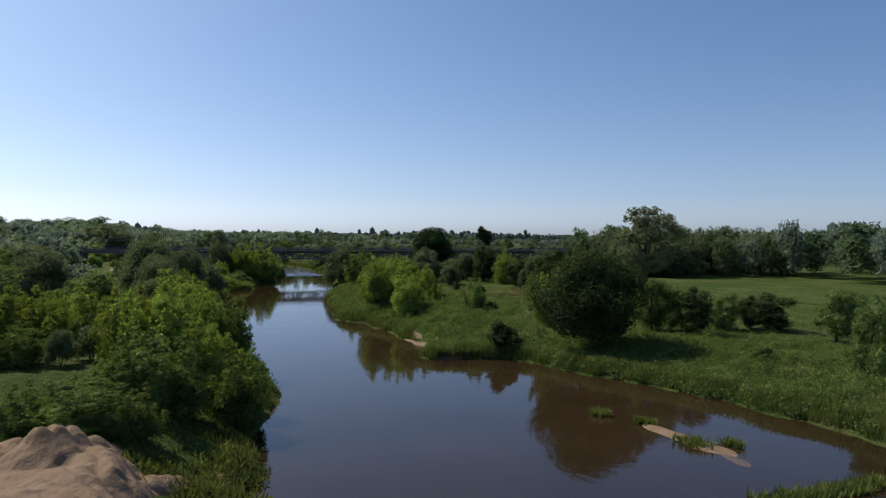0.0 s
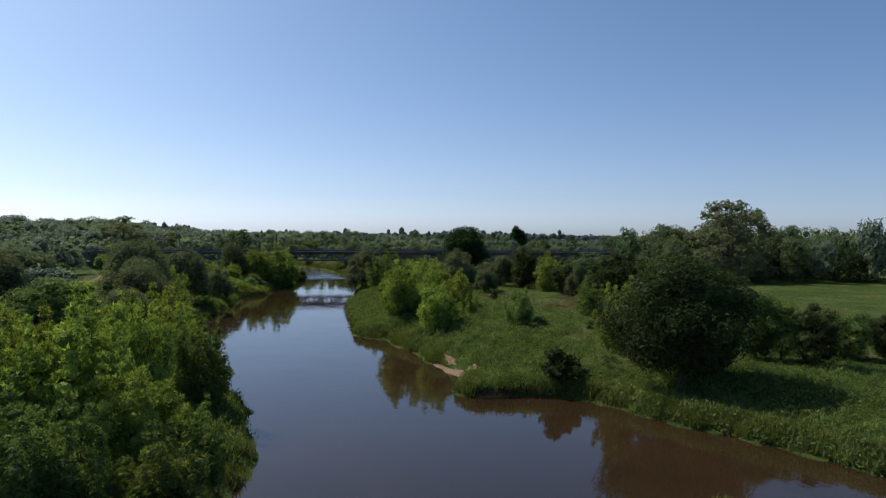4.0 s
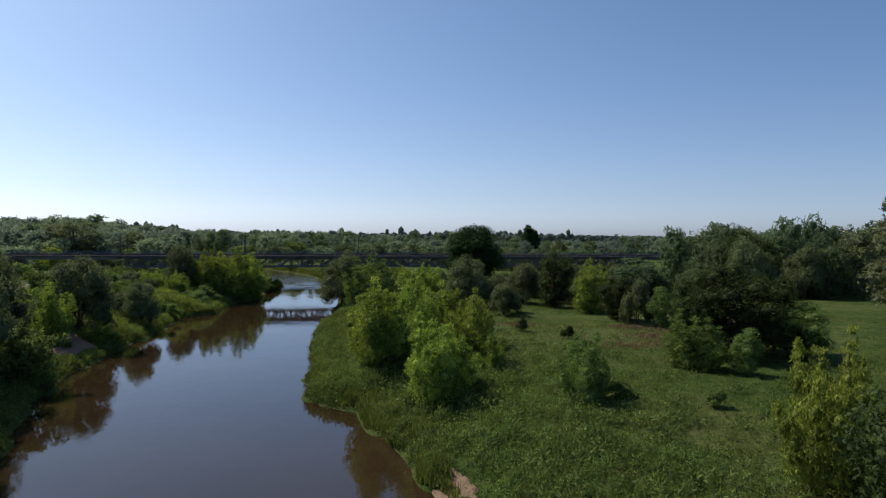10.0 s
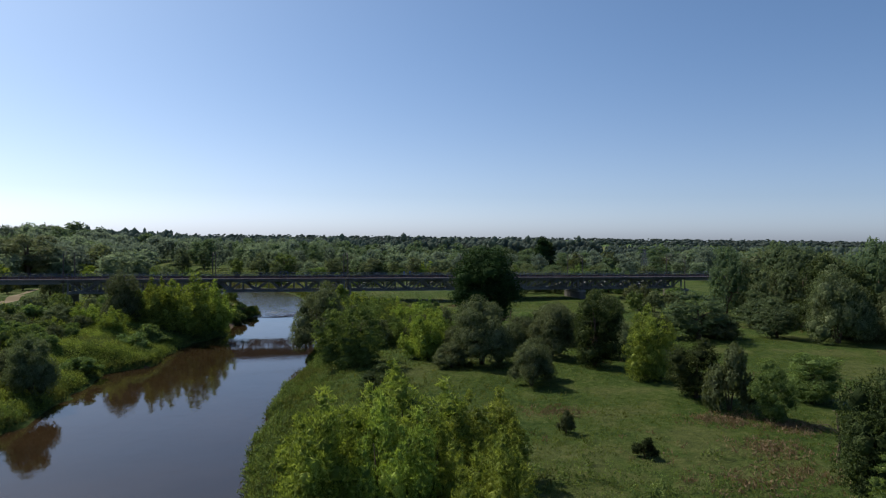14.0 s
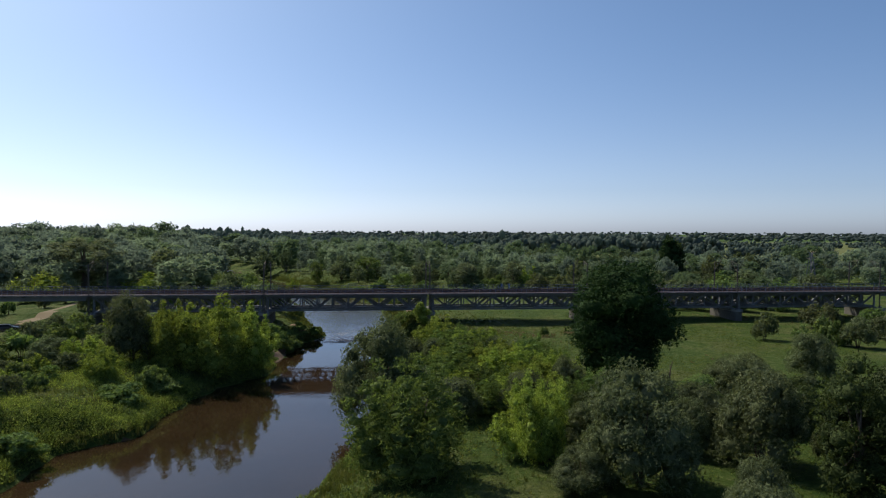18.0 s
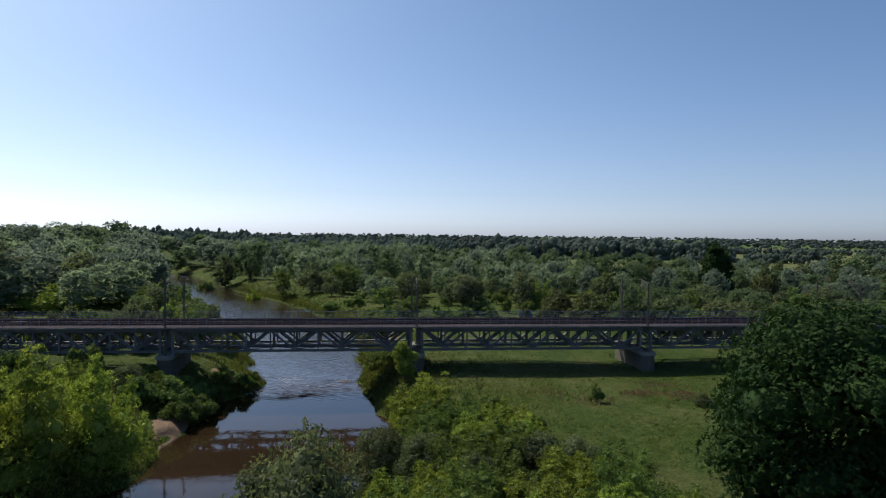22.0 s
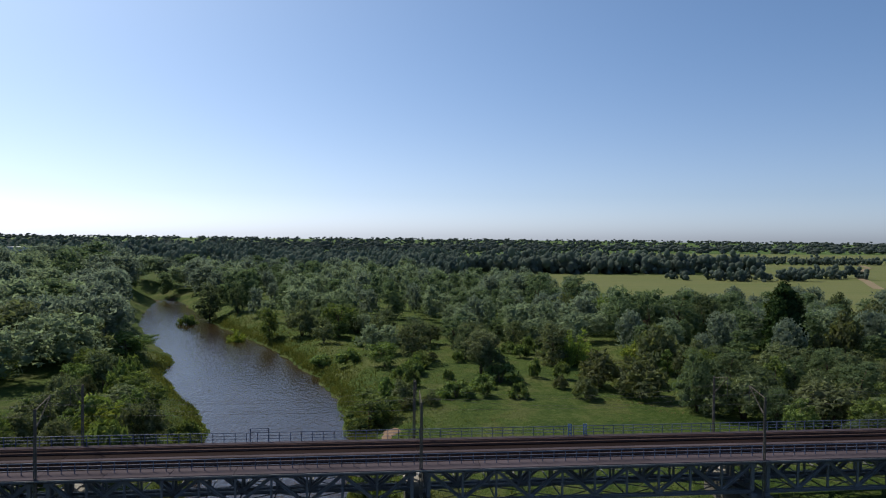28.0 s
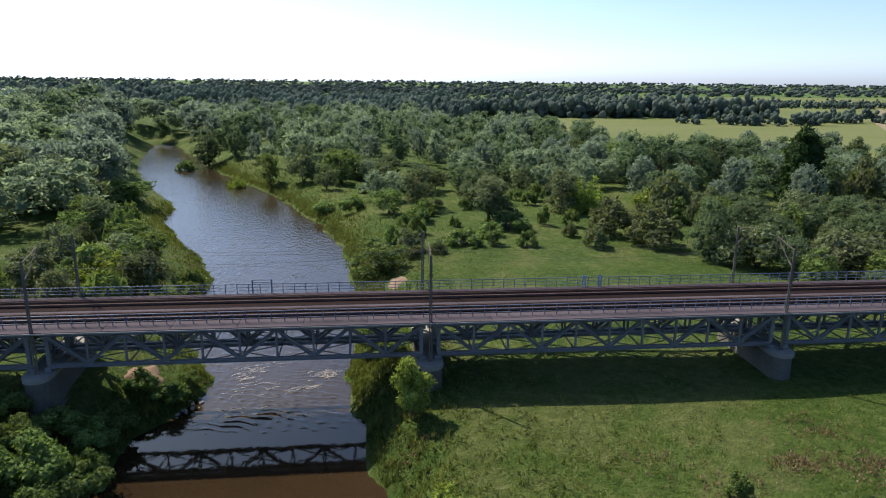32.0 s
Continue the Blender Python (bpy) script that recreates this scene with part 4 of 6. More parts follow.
def leaf_mesh(name, clumps, sprigs, size, mat, rng, core=0.8, up=0.3, droop=0.25, spread=0.95, blades=3, coarse=False, upright=0.0, slim=1.0):
    """A crown: sprigs of pointed leaf tufts over the outer skins of many clumps that have ragged cores."""
    clumps = np.asarray(clumps, float)
    w = clumps[:, 3] ** 2
    m = sprigs * 4
    pick = rng.choice(len(clumps), m, p=w / w.sum())
    d = rng.normal(size=(m, 3))
    d[:, 2] += up
    d /= np.linalg.norm(d, axis=1, keepdims=True)
    squash = np.array([1, 1, 0.88])
    pos = clumps[pick, :3] + d * (clumps[pick, 3] * rng.uniform(0.78, 1.3, m))[:, None] * squash
    deep = np.linalg.norm(pos[:, None] - clumps[None, :, :3], axis=2) / clumps[None, :, 3]
    deep[np.arange(m), pick] = 9
    keep = np.argsort(deep.min(1) < 0.85, kind="stable")[:sprigs]
    pos, d = pos[keep], d[keep]
    n = d + 0.7 * rng.normal(size=d.shape)
    n /= np.linalg.norm(n, axis=1, keepdims=True)
    t = np.cross(n, rng.normal(size=d.shape))
    t /= np.linalg.norm(t, axis=1, keepdims=True)
    if upright:
        t = (1 - upright) * t + upright * (np.array([0, 0, 1.0]) + 0.5 * d)
        t /= np.linalg.norm(t, axis=1, keepdims=True)
    b = np.cross(n, t)
    b /= np.linalg.norm(b, axis=1, keepdims=True) + 1e-6
    s = size * rng.uniform(0.55, 1.35, sprigs)
    verts = []
    for a in np.linspace(-spread, spread, blades):
        a = a + rng.normal(0, 0.2, sprigs)
        tip = (np.cos(a)[:, None] * t + np.sin(a)[:, None] * b - droop * n)
        side = (-np.sin(a)[:, None] * t + np.cos(a)[:, None] * b)
        for u, v in ((-0.05, -0.12 * slim), (0.38, 0.36 * slim), (1.0, -0.06)):
            verts.append(pos + s[:, None] * (u * tip + v * side))
    verts = np.stack(verts, 1).reshape(-1, 3)
    tris = np.arange(len(verts)).reshape(-1, 3)
    bv, bf = BALL0 if coarse else BALL1
    cv = clumps[:, None, :3] + bv[None] * (clumps[:, 3] * core)[:, None, None] * squash * rng.uniform(0.75, 1.15, (len(clumps), len(bv), 1))
    cf = bf[None] + (np.arange(len(clumps)) * len(bv))[:, None, None] + len(verts)
    return mesh_of(name, np.concatenate([verts, cv.reshape(-1, 3)]), np.concatenate([tris, cf.reshape(-1, 3)]), mat)


def crown_clumps(kind, rng, n):
    """Clumps of a crown of height 1 and width 1, standing on its trunk's foot."""
    out, lobe = [], rng.uniform(0, 6)
    if kind == "broad":
        for _ in range(n):
            a, u = rng.uniform(0, 2 * math.pi), rng.uniform(-0.85, 1)
            rad = math.sqrt(max(0.05, 1 - (u * 0.95) ** 2)) * rng.uniform(0.55, 1.0) * (1 + 0.22 * math.sin(3 * a + 5 * u + lobe))
            rr = rng.uniform(0.12, 0.2)
            out.append((0.36 * rad * math.cos(a), 0.36 * rad * math.sin(a), 0.54 + 0.34 * u, rr))
    elif kind == "full":
        for _ in range(n):
            a, u = rng.uniform(0, 2 * math.pi), rng.uniform(-1, 1)
            rad = math.sqrt(max(0.08, 1 - (u * 0.9) ** 2)) * rng.uniform(0.5, 1.0) * (1 + 0.25 * math.sin(3 * a + 4 * u + lobe) + 0.12 * math.sin(7 * a + lobe))
            out.append((0.36 * rad * math.cos(a), 0.36 * rad * math.sin(a), 0.5 + 0.40 * u, rng.uniform(0.09, 0.17)))
    elif kind == "spray":
        stems = max(9, n // 4)
        for s in range(stems):
            a, rad = 2.4 * s + rng.normal(0, 0.4), 0.40 * math.sqrt((s + 0.5) / stems) * rng.uniform(0.85, 1.15)
            topz = (1 - 2.6 * rad * rad) * rng.uniform(0.60, 0.96)
            for j in range(4):
                f = (j + 0.55) / 4
                lean = 0.55 + 0.5 * f
                out.append((rad * lean * math.cos(a) + rng.normal(0, 0.03), rad * lean * math.sin(a) + rng.normal(0, 0.03), 0.05 + (topz - 0.10) * f, (0.14 - 0.06 * f) * rng.uniform(0.75, 1.2)))
            for up, r in ((0.02, 0.045), (0.08, 0.03)):
                out.append((rad * 1.1 * math.cos(a), rad * 1.1 * math.sin(a), topz + up * rng.uniform(0.6, 1.5), r))
    elif kind == "dome":
        for _ in range(n):
            a, rad = rng.uniform(0, 2 * math.pi), math.sqrt(rng.uniform(0, 1))
            z = 0.10 + 0.74 * math.sqrt(max(0, 1 - rad**2.2)) * rng.uniform(0.35, 1.0)
            out.append((0.39 * rad * math.cos(a), 0.39 * rad * math.sin(a), z, rng.uniform(0.11, 0.18)))
    elif kind == "cone":
        for _ in range(n):
            f = rng.uniform(0, 1) ** 0.8
            a = rng.uniform(0, 2 * math.pi)
            rad = 0.40 * (1 - f) ** 0.75 * rng.uniform(0.4, 1.0) + 0.02
            out.append((rad * math.cos(a), rad * math.sin(a), 0.14 + 0.80 * f, 0.085 + 0.09 * (1 - f)))
    elif kind == "airy":
        for _ in range(n):
            a, f = rng.uniform(0, 2 * math.pi), rng.uniform(0, 1)
            rad = 0.44 * math.sin(math.pi * (0.16 + 0.66 * f)) * rng.uniform(0.3, 1.0)
            out.append((rad * math.cos(a), rad * math.sin(a), 0.36 + 0.58 * f, rng.uniform(0.045, 0.085)))
    elif kind == "column":
        for _ in range(n):
            a, f = rng.uniform(0, 2 * math.pi), rng.uniform(0, 1)
            rad = 0.36 * math.sin(math.pi * (0.18 + 0.72 * f)) * rng.uniform(0.3, 1.0)
            out.append((rad * math.cos(a), rad * math.sin(a), 0.17 + 0.72 * f, rng.uniform(0.10, 0.16)))
    return out


def trunk_mesh(kind, w, h, rng, clumps):
    bm = bmesh.new()
    r0 = 0.028 * h if kind not in ("spray", "dome") else 0.014 * h
    stems = {"spray": 5, "dome": 5}.get(kind, 1)
    firsts = []
    for s in range(stems):
        firsts.append(len(bm.verts))
        a = 2 * math.pi * s / stems + rng.uniform(0, 1)
        lean = 0.0 if stems == 1 else 0.16 * w
        tx, ty = lean * math.cos(a) + rng.normal(0, 0.015) * h, lean * math.sin(a) + rng.normal(0, 0.015) * h
        top = (0.82 if kind in ("cone", "column", "airy") else 0.62) * h
        tube(bm, [(tx * 0.1, ty * 0.1, -0.4), (tx * 0.35, ty * 0.35, 0.3 * top), (tx * 0.8, ty * 0.8, 0.65 * top), (tx, ty, top)], [r0 * 1.25, r0 * 0.85, r0 * 0.55, r0 * 0.2], 5)
    if stems == 1:
        for c in clumps[:: max(1, len(clumps) // 9)]:
            z0 = rng.uniform(0.22, 0.5) * h
            firsts.append(len(bm.verts))
            e = (c[0] * w * 0.9, c[1] * w * 0.9, c[2] * h)
            tube(bm, [(0, 0, z0), (e[0] * 0.5, e[1] * 0.5, z0 + (e[2] - z0) * 0.6), e], [r0 * 0.42, r0 * 0.28, r0 * 0.1], 4)
    # every stem and limb grows out of the first one
    bm.verts.ensure_lookup_table()
    first = bm.verts[: firsts[1]] if len(firsts) > 1 else []
    joints = {}
    for k in firsts[1:]:
        v = bm.verts[k]
        joints[v] = min(first, key=lambda q: (q.co - v.co).length)
    bmesh.ops.weld_verts(bm, targetmap=joints)
    me = bpy.data.meshes.new("trunk")
    bm.to_mesh(me)
    bm.free()
    me.materials.append(BARK)
    for p in me.polygons:
        p.use_smooth = True
    return me


def tree_meshes(kind, mat, h, w, n, sprigs, size, seed, droop=0.25, core=0.8, blades=3, coarse=False):
    tall = kind == "spray"
    rng = np.random.default_rng(seed)
    unit = crown_clumps(kind, rng, n)
    clumps = [(x * w, y * w, z * h, r * (0.65 * w + 0.35 * h)) for x, y, z, r in unit]
    low = min(c[2] - c[3] for c in clumps)
    if low < 0.02 * h:
        clumps = [(x, y, max(z, r * 0.8), r) for x, y, z, r in clumps]
    trunk = trunk_mesh(kind, w, h, rng, unit)
    crown = leaf_mesh("crown", clumps, sprigs, size, mat, rng, core, droop=droop, blades=blades, coarse=coarse, upright=0.62 if tall else 0.0, slim=0.7 if tall else 1.0, spread=0.6 if tall else 0.95)
    return trunk, crown, h, w


def extent(me):
    """How high and wide a crown reaches, but for its outermost tips."""
    v = np.empty(len(me.vertices) * 3, np.float32)
    me.vertices.foreach_get("co", v)
    v = v.reshape(-1, 3)
    return float(np.percentile(v[:, 2], 99)), float(2 * np.percentile(np.hypot(v[:, 0], v[:, 1]), 90))


# nominal height and width, number of clumps, sprigs and their size
MODELS = {
    "oak": [tree_meshes("broad", OAK, 13, 14, 110, 20000, 0.25, 1, core=0.7, coarse=True)],
    "dark": [tree_meshes("full", DARK, 16, 13.5, 80, 20000, 0.27, 2, core=0.7, coarse=True)],
    "lime": [tree_meshes("spray", LIME, 9, 9, 60, 8000, 0.28, s, core=0.66, blades=2, coarse=True) for s in (3, 4, 5)],
    "green": [tree_meshes("full", GREEN, 11, 9, 40, 6000, 0.29, s, core=0.68, blades=2, coarse=True) for s in (6, 7, 8)],
    "spray": [tree_meshes("spray", GREEN, 9, 8, 56, 7500, 0.28, s, core=0.66, blades=2, coarse=True) for s in (9, 10)],
    "darkspray": [tree_meshes("spray", BANKLEAF, 9, 8, 56, 7000, 0.28, s, core=0.68, blades=2, coarse=True) for s in (51, 52)],
    "willow": [tree_meshes("dome", WILLOW, 9, 9.5, 52, 6500, 0.25, s, 0.5, core=0.68, blades=2, coarse=True) for s in (12, 13)],
    "olive": [tree_meshes("dome", OLIVE, 5, 5.5, 24, 2200, 0.25, s, coarse=True) for s in (14, 15)],
    "shrub": [tree_meshes("dome", GREEN, 3, 4, 18, 1500, 0.21, s, coarse=True) for s in (16, 17, 18)],
    "darkshrub": [tree_meshes("dome", OAK, 3.5, 4.5, 18, 900, 0.32, s, coarse=True) for s in (19, 20)],
    "conifer": [tree_meshes("cone", DARK, 17, 9, 56, 2600, 0.6, 21, coarse=True)],
    "deepgreen": [tree_meshes("full", OAK, 12, 10, 40, 6000, 0.30, s, core=0.68, blades=2, coarse=True) for s in (53, 54)],
    "midgreen": [tree_meshes("full", MIDLEAF, 11, 10, 36, 1700, 0.46, s, core=0.52, blades=2, coarse=True) for s in (55, 56)],
    "midwillow": [tree_meshes("full", WILLOW, 10, 10, 32, 1500, 0.48, s, 0.4, core=0.52, blades=2, coarse=True) for s in (57, 58)],
    "sapling": [tree_meshes("broad", LIME, 5.4, 3.6, 26, 2400, 0.22, 50, core=0.6)],
    "airy": [tree_meshes("airy", POPLAR, 22, 15, 100, 6500, 0.36, 22, 0.2, 0.5)],
    "column": [tree_meshes("column", OAK, 15, 7, 34, 1500, 0.66, s, coarse=True) for s in (24, 25)],
    "far_green": [tree_meshes("full", GREEN, 10, 9, 28, 800, 0.66, s, core=0.52, blades=2, coarse=True) for s in (35, 36, 37)],
    "far_willow": [tree_meshes("dome", WILLOW, 8, 9, 26, 860, 0.64, s, 0.5, core=0.55, blades=2, coarse=True) for s in (38, 39, 40)],
    "far_lime": [tree_meshes("spray", LIME, 7, 7, 30, 800, 0.62, s, blades=2, coarse=True) for s in (41, 42)],
    "far_olive": [tree_meshes("dome", OLIVE, 6, 7, 22, 500, 0.72, s, core=0.52, blades=2, coarse=True) for s in (43, 44)],
    "far_shrub": [tree_meshes("dome", GREEN, 3, 4, 14, 360, 0.46, s, blades=2, coarse=True) for s in (45, 46)],
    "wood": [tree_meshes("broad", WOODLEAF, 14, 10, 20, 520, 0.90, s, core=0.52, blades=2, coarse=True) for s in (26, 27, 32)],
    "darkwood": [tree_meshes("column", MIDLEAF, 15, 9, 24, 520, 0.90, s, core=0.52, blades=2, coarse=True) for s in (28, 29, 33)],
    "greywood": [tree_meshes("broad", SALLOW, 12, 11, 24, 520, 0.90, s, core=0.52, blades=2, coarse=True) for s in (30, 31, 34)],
}
WORDS = {
    "oak": ("tree", "broad dark green tree with a heavy spreading crown", "tree"),
    "dark": ("tree", "very dark dense round-crowned tree on the meadow", "tree"),
    "lime": ("tall_bush", "bright yellow-green bushy tree with upright sprays", "bush"),
    "green": ("tree", "mid-green leafy tree with an uneven crown", "tree"),
    "spray": ("tall_bush", "green many-stemmed bush with upright shoots", "bush"),
    "darkspray": ("tall_bush", "dark green many-stemmed bush leaning over the bank", "bush"),
    "willow": ("willow", "grey-green rounded willow by the river", "willow"),
    "olive": ("bush", "olive-brown scrubby bush on the meadow", "bush"),
    "shrub": ("shrub", "low green shrub in the grass", "shrub"),
    "darkshrub": ("shrub", "low dark green shrub in the grass", "shrub"),
    "conifer": ("conifer", "tall dark pointed conifer among lower trees", "conifer"),
    "deepgreen": ("tree", "deep green full-crowned tree at the meadow's edge", "tree"),
    "sapling": ("tree", "small bright yellow-green tree on bare stems by the pier", "tree"),
    "airy": ("tree", "tall airy tree with see-through branches", "tree"),
    "column": ("tree", "slender dark green upright tree", "tree"),
    "wood": ("tree", "mid-green leafy tree at the wood's edge", "tree"),
    "darkwood": ("tree", "dark green upright tree at the wood's edge", "tree"),
    "greywood": ("willow", "grey-green spreading willow at the wood's edge", "willow"),
}
WORDS["midgreen"], WORDS["midwillow"] = WORDS["deepgreen"], WORDS["willow"]
for kind in ("green", "willow", "lime", "olive", "shrub"):
    WORDS["far_" + kind] = WORDS[kind]
MADE, REACH = {}, {}
SPOTS = []


def plant(kind, x, y, h, w, sink=0.0):
    """Sets one tree of the kind on the ground."""
    model = int(RNG.integers(len(MODELS[kind])))
    trunk, crown, h0, w0 = MODELS[kind][model]
    if (kind, model) not in REACH:
        REACH[kind, model] = extent(crown)
    h0, w0 = REACH[kind, model]
    m = pose(x, y, float(height(x, y)) - sink, 0, 0, float(RNG.uniform(0, 360))) @ Matrix.Diagonal((w / w0, w / w0, h / h0, 1))
    SPOTS.append((x, y, w / 2))
    if (kind, model) in MADE:
        ob = copy_thing(MADE[kind, model], m)
        ob.matrix_basis = m
        return ob
    name, label, category = WORDS[kind]
    ob = holder(name, 0, 0, 0, label, category, "trees and bushes along the river")
    part("trunk", trunk, None, ob)
    part("crown", crown, None, ob)
    ob.matrix_basis = m
    MADE[kind, model] = ob
    return ob


JOINED = {}


def join_tree(kind, x, y, h, w):
    """Adds a tree's crown and trunk to the woods that stand too thick to be counted."""
    SPOTS.append((x, y, w / 2))
    trunk, crown, h0, w0 = MODELS[kind][int(RNG.integers(len(MODELS[kind])))]
    a = RNG.uniform(0, 2 * math.pi)
    for me in (crown,):
        v = np.empty(len(me.vertices) * 3, np.float32)
        me.vertices.foreach_get("co", v)
        f = np.empty(len(me.loops), np.int32)
        me.loops.foreach_get("vertex_index", f)
        v = v.reshape(-1, 3) * (w / w0, w / w0, h / h0)
        c, s = math.cos(a), math.sin(a)
        v = np.stack([v[:, 0] * c - v[:, 1] * s + x, v[:, 0] * s + v[:, 1] * c + y, v[:, 2] + float(height(x, y)) - 0.2], 1)
        JOINED.setdefault(me.materials[0].name, []).append((v, f.reshape(-1, 3)))


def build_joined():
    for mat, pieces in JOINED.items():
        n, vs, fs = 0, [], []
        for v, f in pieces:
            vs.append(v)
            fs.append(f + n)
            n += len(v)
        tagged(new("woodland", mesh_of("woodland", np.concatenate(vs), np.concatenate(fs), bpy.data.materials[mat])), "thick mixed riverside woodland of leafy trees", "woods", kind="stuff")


def free(x, y, r):
    return all((x - a) ** 2 + (y - b) ** 2 > (r + 0.6 * c) ** 2 for a, b, c in SPOTS)

# trees that stand out, by kind: place, height, width
plant("oak", 1.2, -204.5, 13.9, 13.2)
plant("airy", 32.4, -171.9, 19.4, 11.6)
plant("dark", 20.4, -61.8, 15.9, 13.8)
plant("airy", -104, 78, 17.5, 20)
plant("sapling", -2.1, -6.3, 5.3, 3.1)
plant("conifer", 97, 90, 18.5, 11)
plant("column", 101, 95, 17, 9)
plant("midgreen", 51.4, 44.1, 10.7, 6.9)
plant("airy", 18.5, 73.4, 9.9, 7)
LIME_RIGHT = [(1.4, -191.3, 8.3, 5.4), (-5.9, -142.9, 6.7, 6.0), (-7.8, -158.0, 3.3, 3.0), (-17.8, -147.2, 7.0, 5.0), (-14.5, -149.7, 7.9, 5.3), (-11.4, -146.7, 6.0, 4.6), (-14.7, -162.7, 7.2, 6.3), (-17.2, -147.8, 8.7, 8.0), (-12.1, -142.1, 8.3, 8.6), (-8.8, -154.1, 6.7, 5.8), (3.4, -83.4, 5.4, 6.5), (27.6, -110.3, 9.2, 7.4), (1.7, -90.3, 7.3, 5.9), (-1.3, -27.0, 6.2, 7.4), (7.1, -52.4, 4.3, 6.3), (3.0, -60.5, 5.3, 6.0), (6.7, -66.9, 4.5, 5.5)]
LIME_LEFT = [(-57.5, -40.2, 4.1, 5.7), (-59.2, -116.9, 7.0, 5.7), (-65.6, -199.2, 7.1, 6.1), (-70.8, -198.9, 6.8, 7.0), (-54.5, -216.6, 9.0, 7.9), (-51.6, -208.1, 8.1, 5.4), (-57.0, -216.2, 7.8, 5.8), (-49.8, -220.3, 6.8, 5.8), (-54.7, -169.2, 8.4, 7.2), (-53.2, -176.5, 8.0, 6.8), (-51.7, -185.0, 7.2, 5.8), (-50.6, -193.0, 7.4, 5.6), (-53.5, -196.0, 7.4, 6.6), (-41.7, -20.7, 5.1, 6.9), (-44.3, -40.6, 9.6, 7.4), (-38.6, -38.2, 11.5, 10.6), (-33.9, -33.0, 10.5, 9.0), (-50.4, -51.6, 4.6, 5.4), (-47.9, -36.3, 6.6, 7.2)]
SPRAYS = [(20.7, -233.0, 8.4, 5.6), (-3.9, -170.7, 5.4, 4.5), (-10.1, -91.8, 9.6, 9.8), (2.6, -47.9, 4.9, 6.7), (-1.7, -57.7, 5.2, 5.8), (8.7, -58.7, 5.8, 5.2), (-6.1, -61.7, 4.9, 5.3), (-0.4, -68.2, 4.8, 5.2), (-100.6, -109.4, 10.3, 11.6), (-68.4, -209.8, 4.2, 5.0), (-54.7, -230.6, 6.0, 5.8), (-51.9, -227.9, 6.2, 4.9), (-57.3, -238.5, 3.9, 6.5), (-60.4, -237.3, 3.3, 4.2)]
DARKSPRAYS = [(13.6, -161.1, 5.5, 5.7), (-48.0, -201.0, 7.6, 5.4), (-46.9, -194.5, 4.6, 3.6), (-47.2, -226.7, 5.5, 5.1), (-45.8, -220.5, 5.2, 3.6), (-54.2, -238.0, 3.4, 4.3), (-52.1, -168.1, 5.6, 4.4)]
WILLOWS_RIGHT = [(-12.2, -64.7, 12.2, 10.2), (79, -90, 13.4, 11.5), (91.5, -93, 12.4, 10), (10.7, -111.0, 5.3, 5.2), (21.2, -93.4, 8.1, 7.7), (3.7, -98.0, 3.8, 4.9), (8.5, -97.3, 9.4, 9.0), (13.0, -107.2, 5.3, 4.3), (18.9, -86.2, 5.4, 5.8), (28.2, -80.4, 6.9, 8.4), (48.5, -78.0, 4.7, 7.7), (26.5, -78.7, 6.3, 6.9), (7.4, -87.7, 4.4, 5.3), (12.1, -87.2, 6.4, 4.9), (46.9, -63.6, 6.5, 6.5), (-6.4, -41.5, 5.6, 6.0)]
WILLOWS_LEFT = [(-62, -40, 4.2, 7.0), (-58.2, -108.0, 10.8, 10.5), (-63.8, -131.8, 11.3, 11.4), (-64.1, -211.0, 3.7, 2.9), (-57.4, -176.4, 6.7, 7.6), (-58.8, -158.7, 9.5, 9.0), (-60.1, -150.0, 10.4, 9.5), (-62.7, -141.1, 12.3, 10.4), (-51.6, -92.4, 7.6, 6.3), (-55.4, -89.2, 3.7, 4.8), (-77.9, -160.1, 10.5, 11.1), (-84.1, -173.9, 9.3, 11.3), (-38.7, -8.8, 3.0, 4.9), (-50.2, -39.8, 10.4, 8.2), (-97, -92, 10, 20)]
DEEPGREENS = [(22.1, -156.2, 10.3, 10.3), (19.4, -153.9, 9.4, 5.6), (25.9, -153.4, 10.6, 6.3), (31.0, -152.9, 9.1, 6.6), (18.1, -204.7, 6.7, 4.9), (30.8, -202.1, 5.1, 3.5), (32.6, -204.8, 5.7, 6.5), (24.3, -101.6, 10.6, 7.0), (-9.4, -115.3, 3.9, 5.6), (26.9, -122.0, 6.8, 6.4)]
GREENS = [(33.8, -215.3, 7.2, 5.6), (16.8, -165.4, 4.6, 3.3), (31.3, -157.5, 6.4, 6.6), (14.5, -199.6, 7.7, 5.1), (16.4, -201.6, 6.8, 5.0), (25.7, -202.2, 5.7, 5.1), (29.0, -132.0, 6.2, 4.1), (39.8, -125.8, 5.3, 6.2), (19.6, -83.7, 5.8, 5.8), (-77.7, -194.4, 9.3, 10.3), (-66.9, -180.3, 7.9, 8.9)]
OLIVES = [(26.8, -128.0, 7.1, 5.1), (15.0, -160.3, 3.6, 3.6), (5.7, -132.0, 2.2, 1.8), (59.6, -80.8, 4.8, 9.4), (48.1, -47.2, 1.3, 3.0), (33.4, -23.2, 1.5, 2.3)]
SHRUBS_RIGHT = [(-0.6, -170.3, 1.3, 2.6), (5.5, -175.8, 1.4, 1.7), (15.9, -220.8, 1.5, 2.3), (6.5, -25.3, 2.2, 3.3), (20.7, -20.6, 1.8, 1.8), (10.5, -31.6, 1.3, 1.3), (-3.7, 8.8, 2.5, 3.6), (-4.7, 13.2, 2.9, 4.2), (-5.3, 18.2, 2.7, 4.0), (-5.0, 24.1, 2.5, 4.0)]
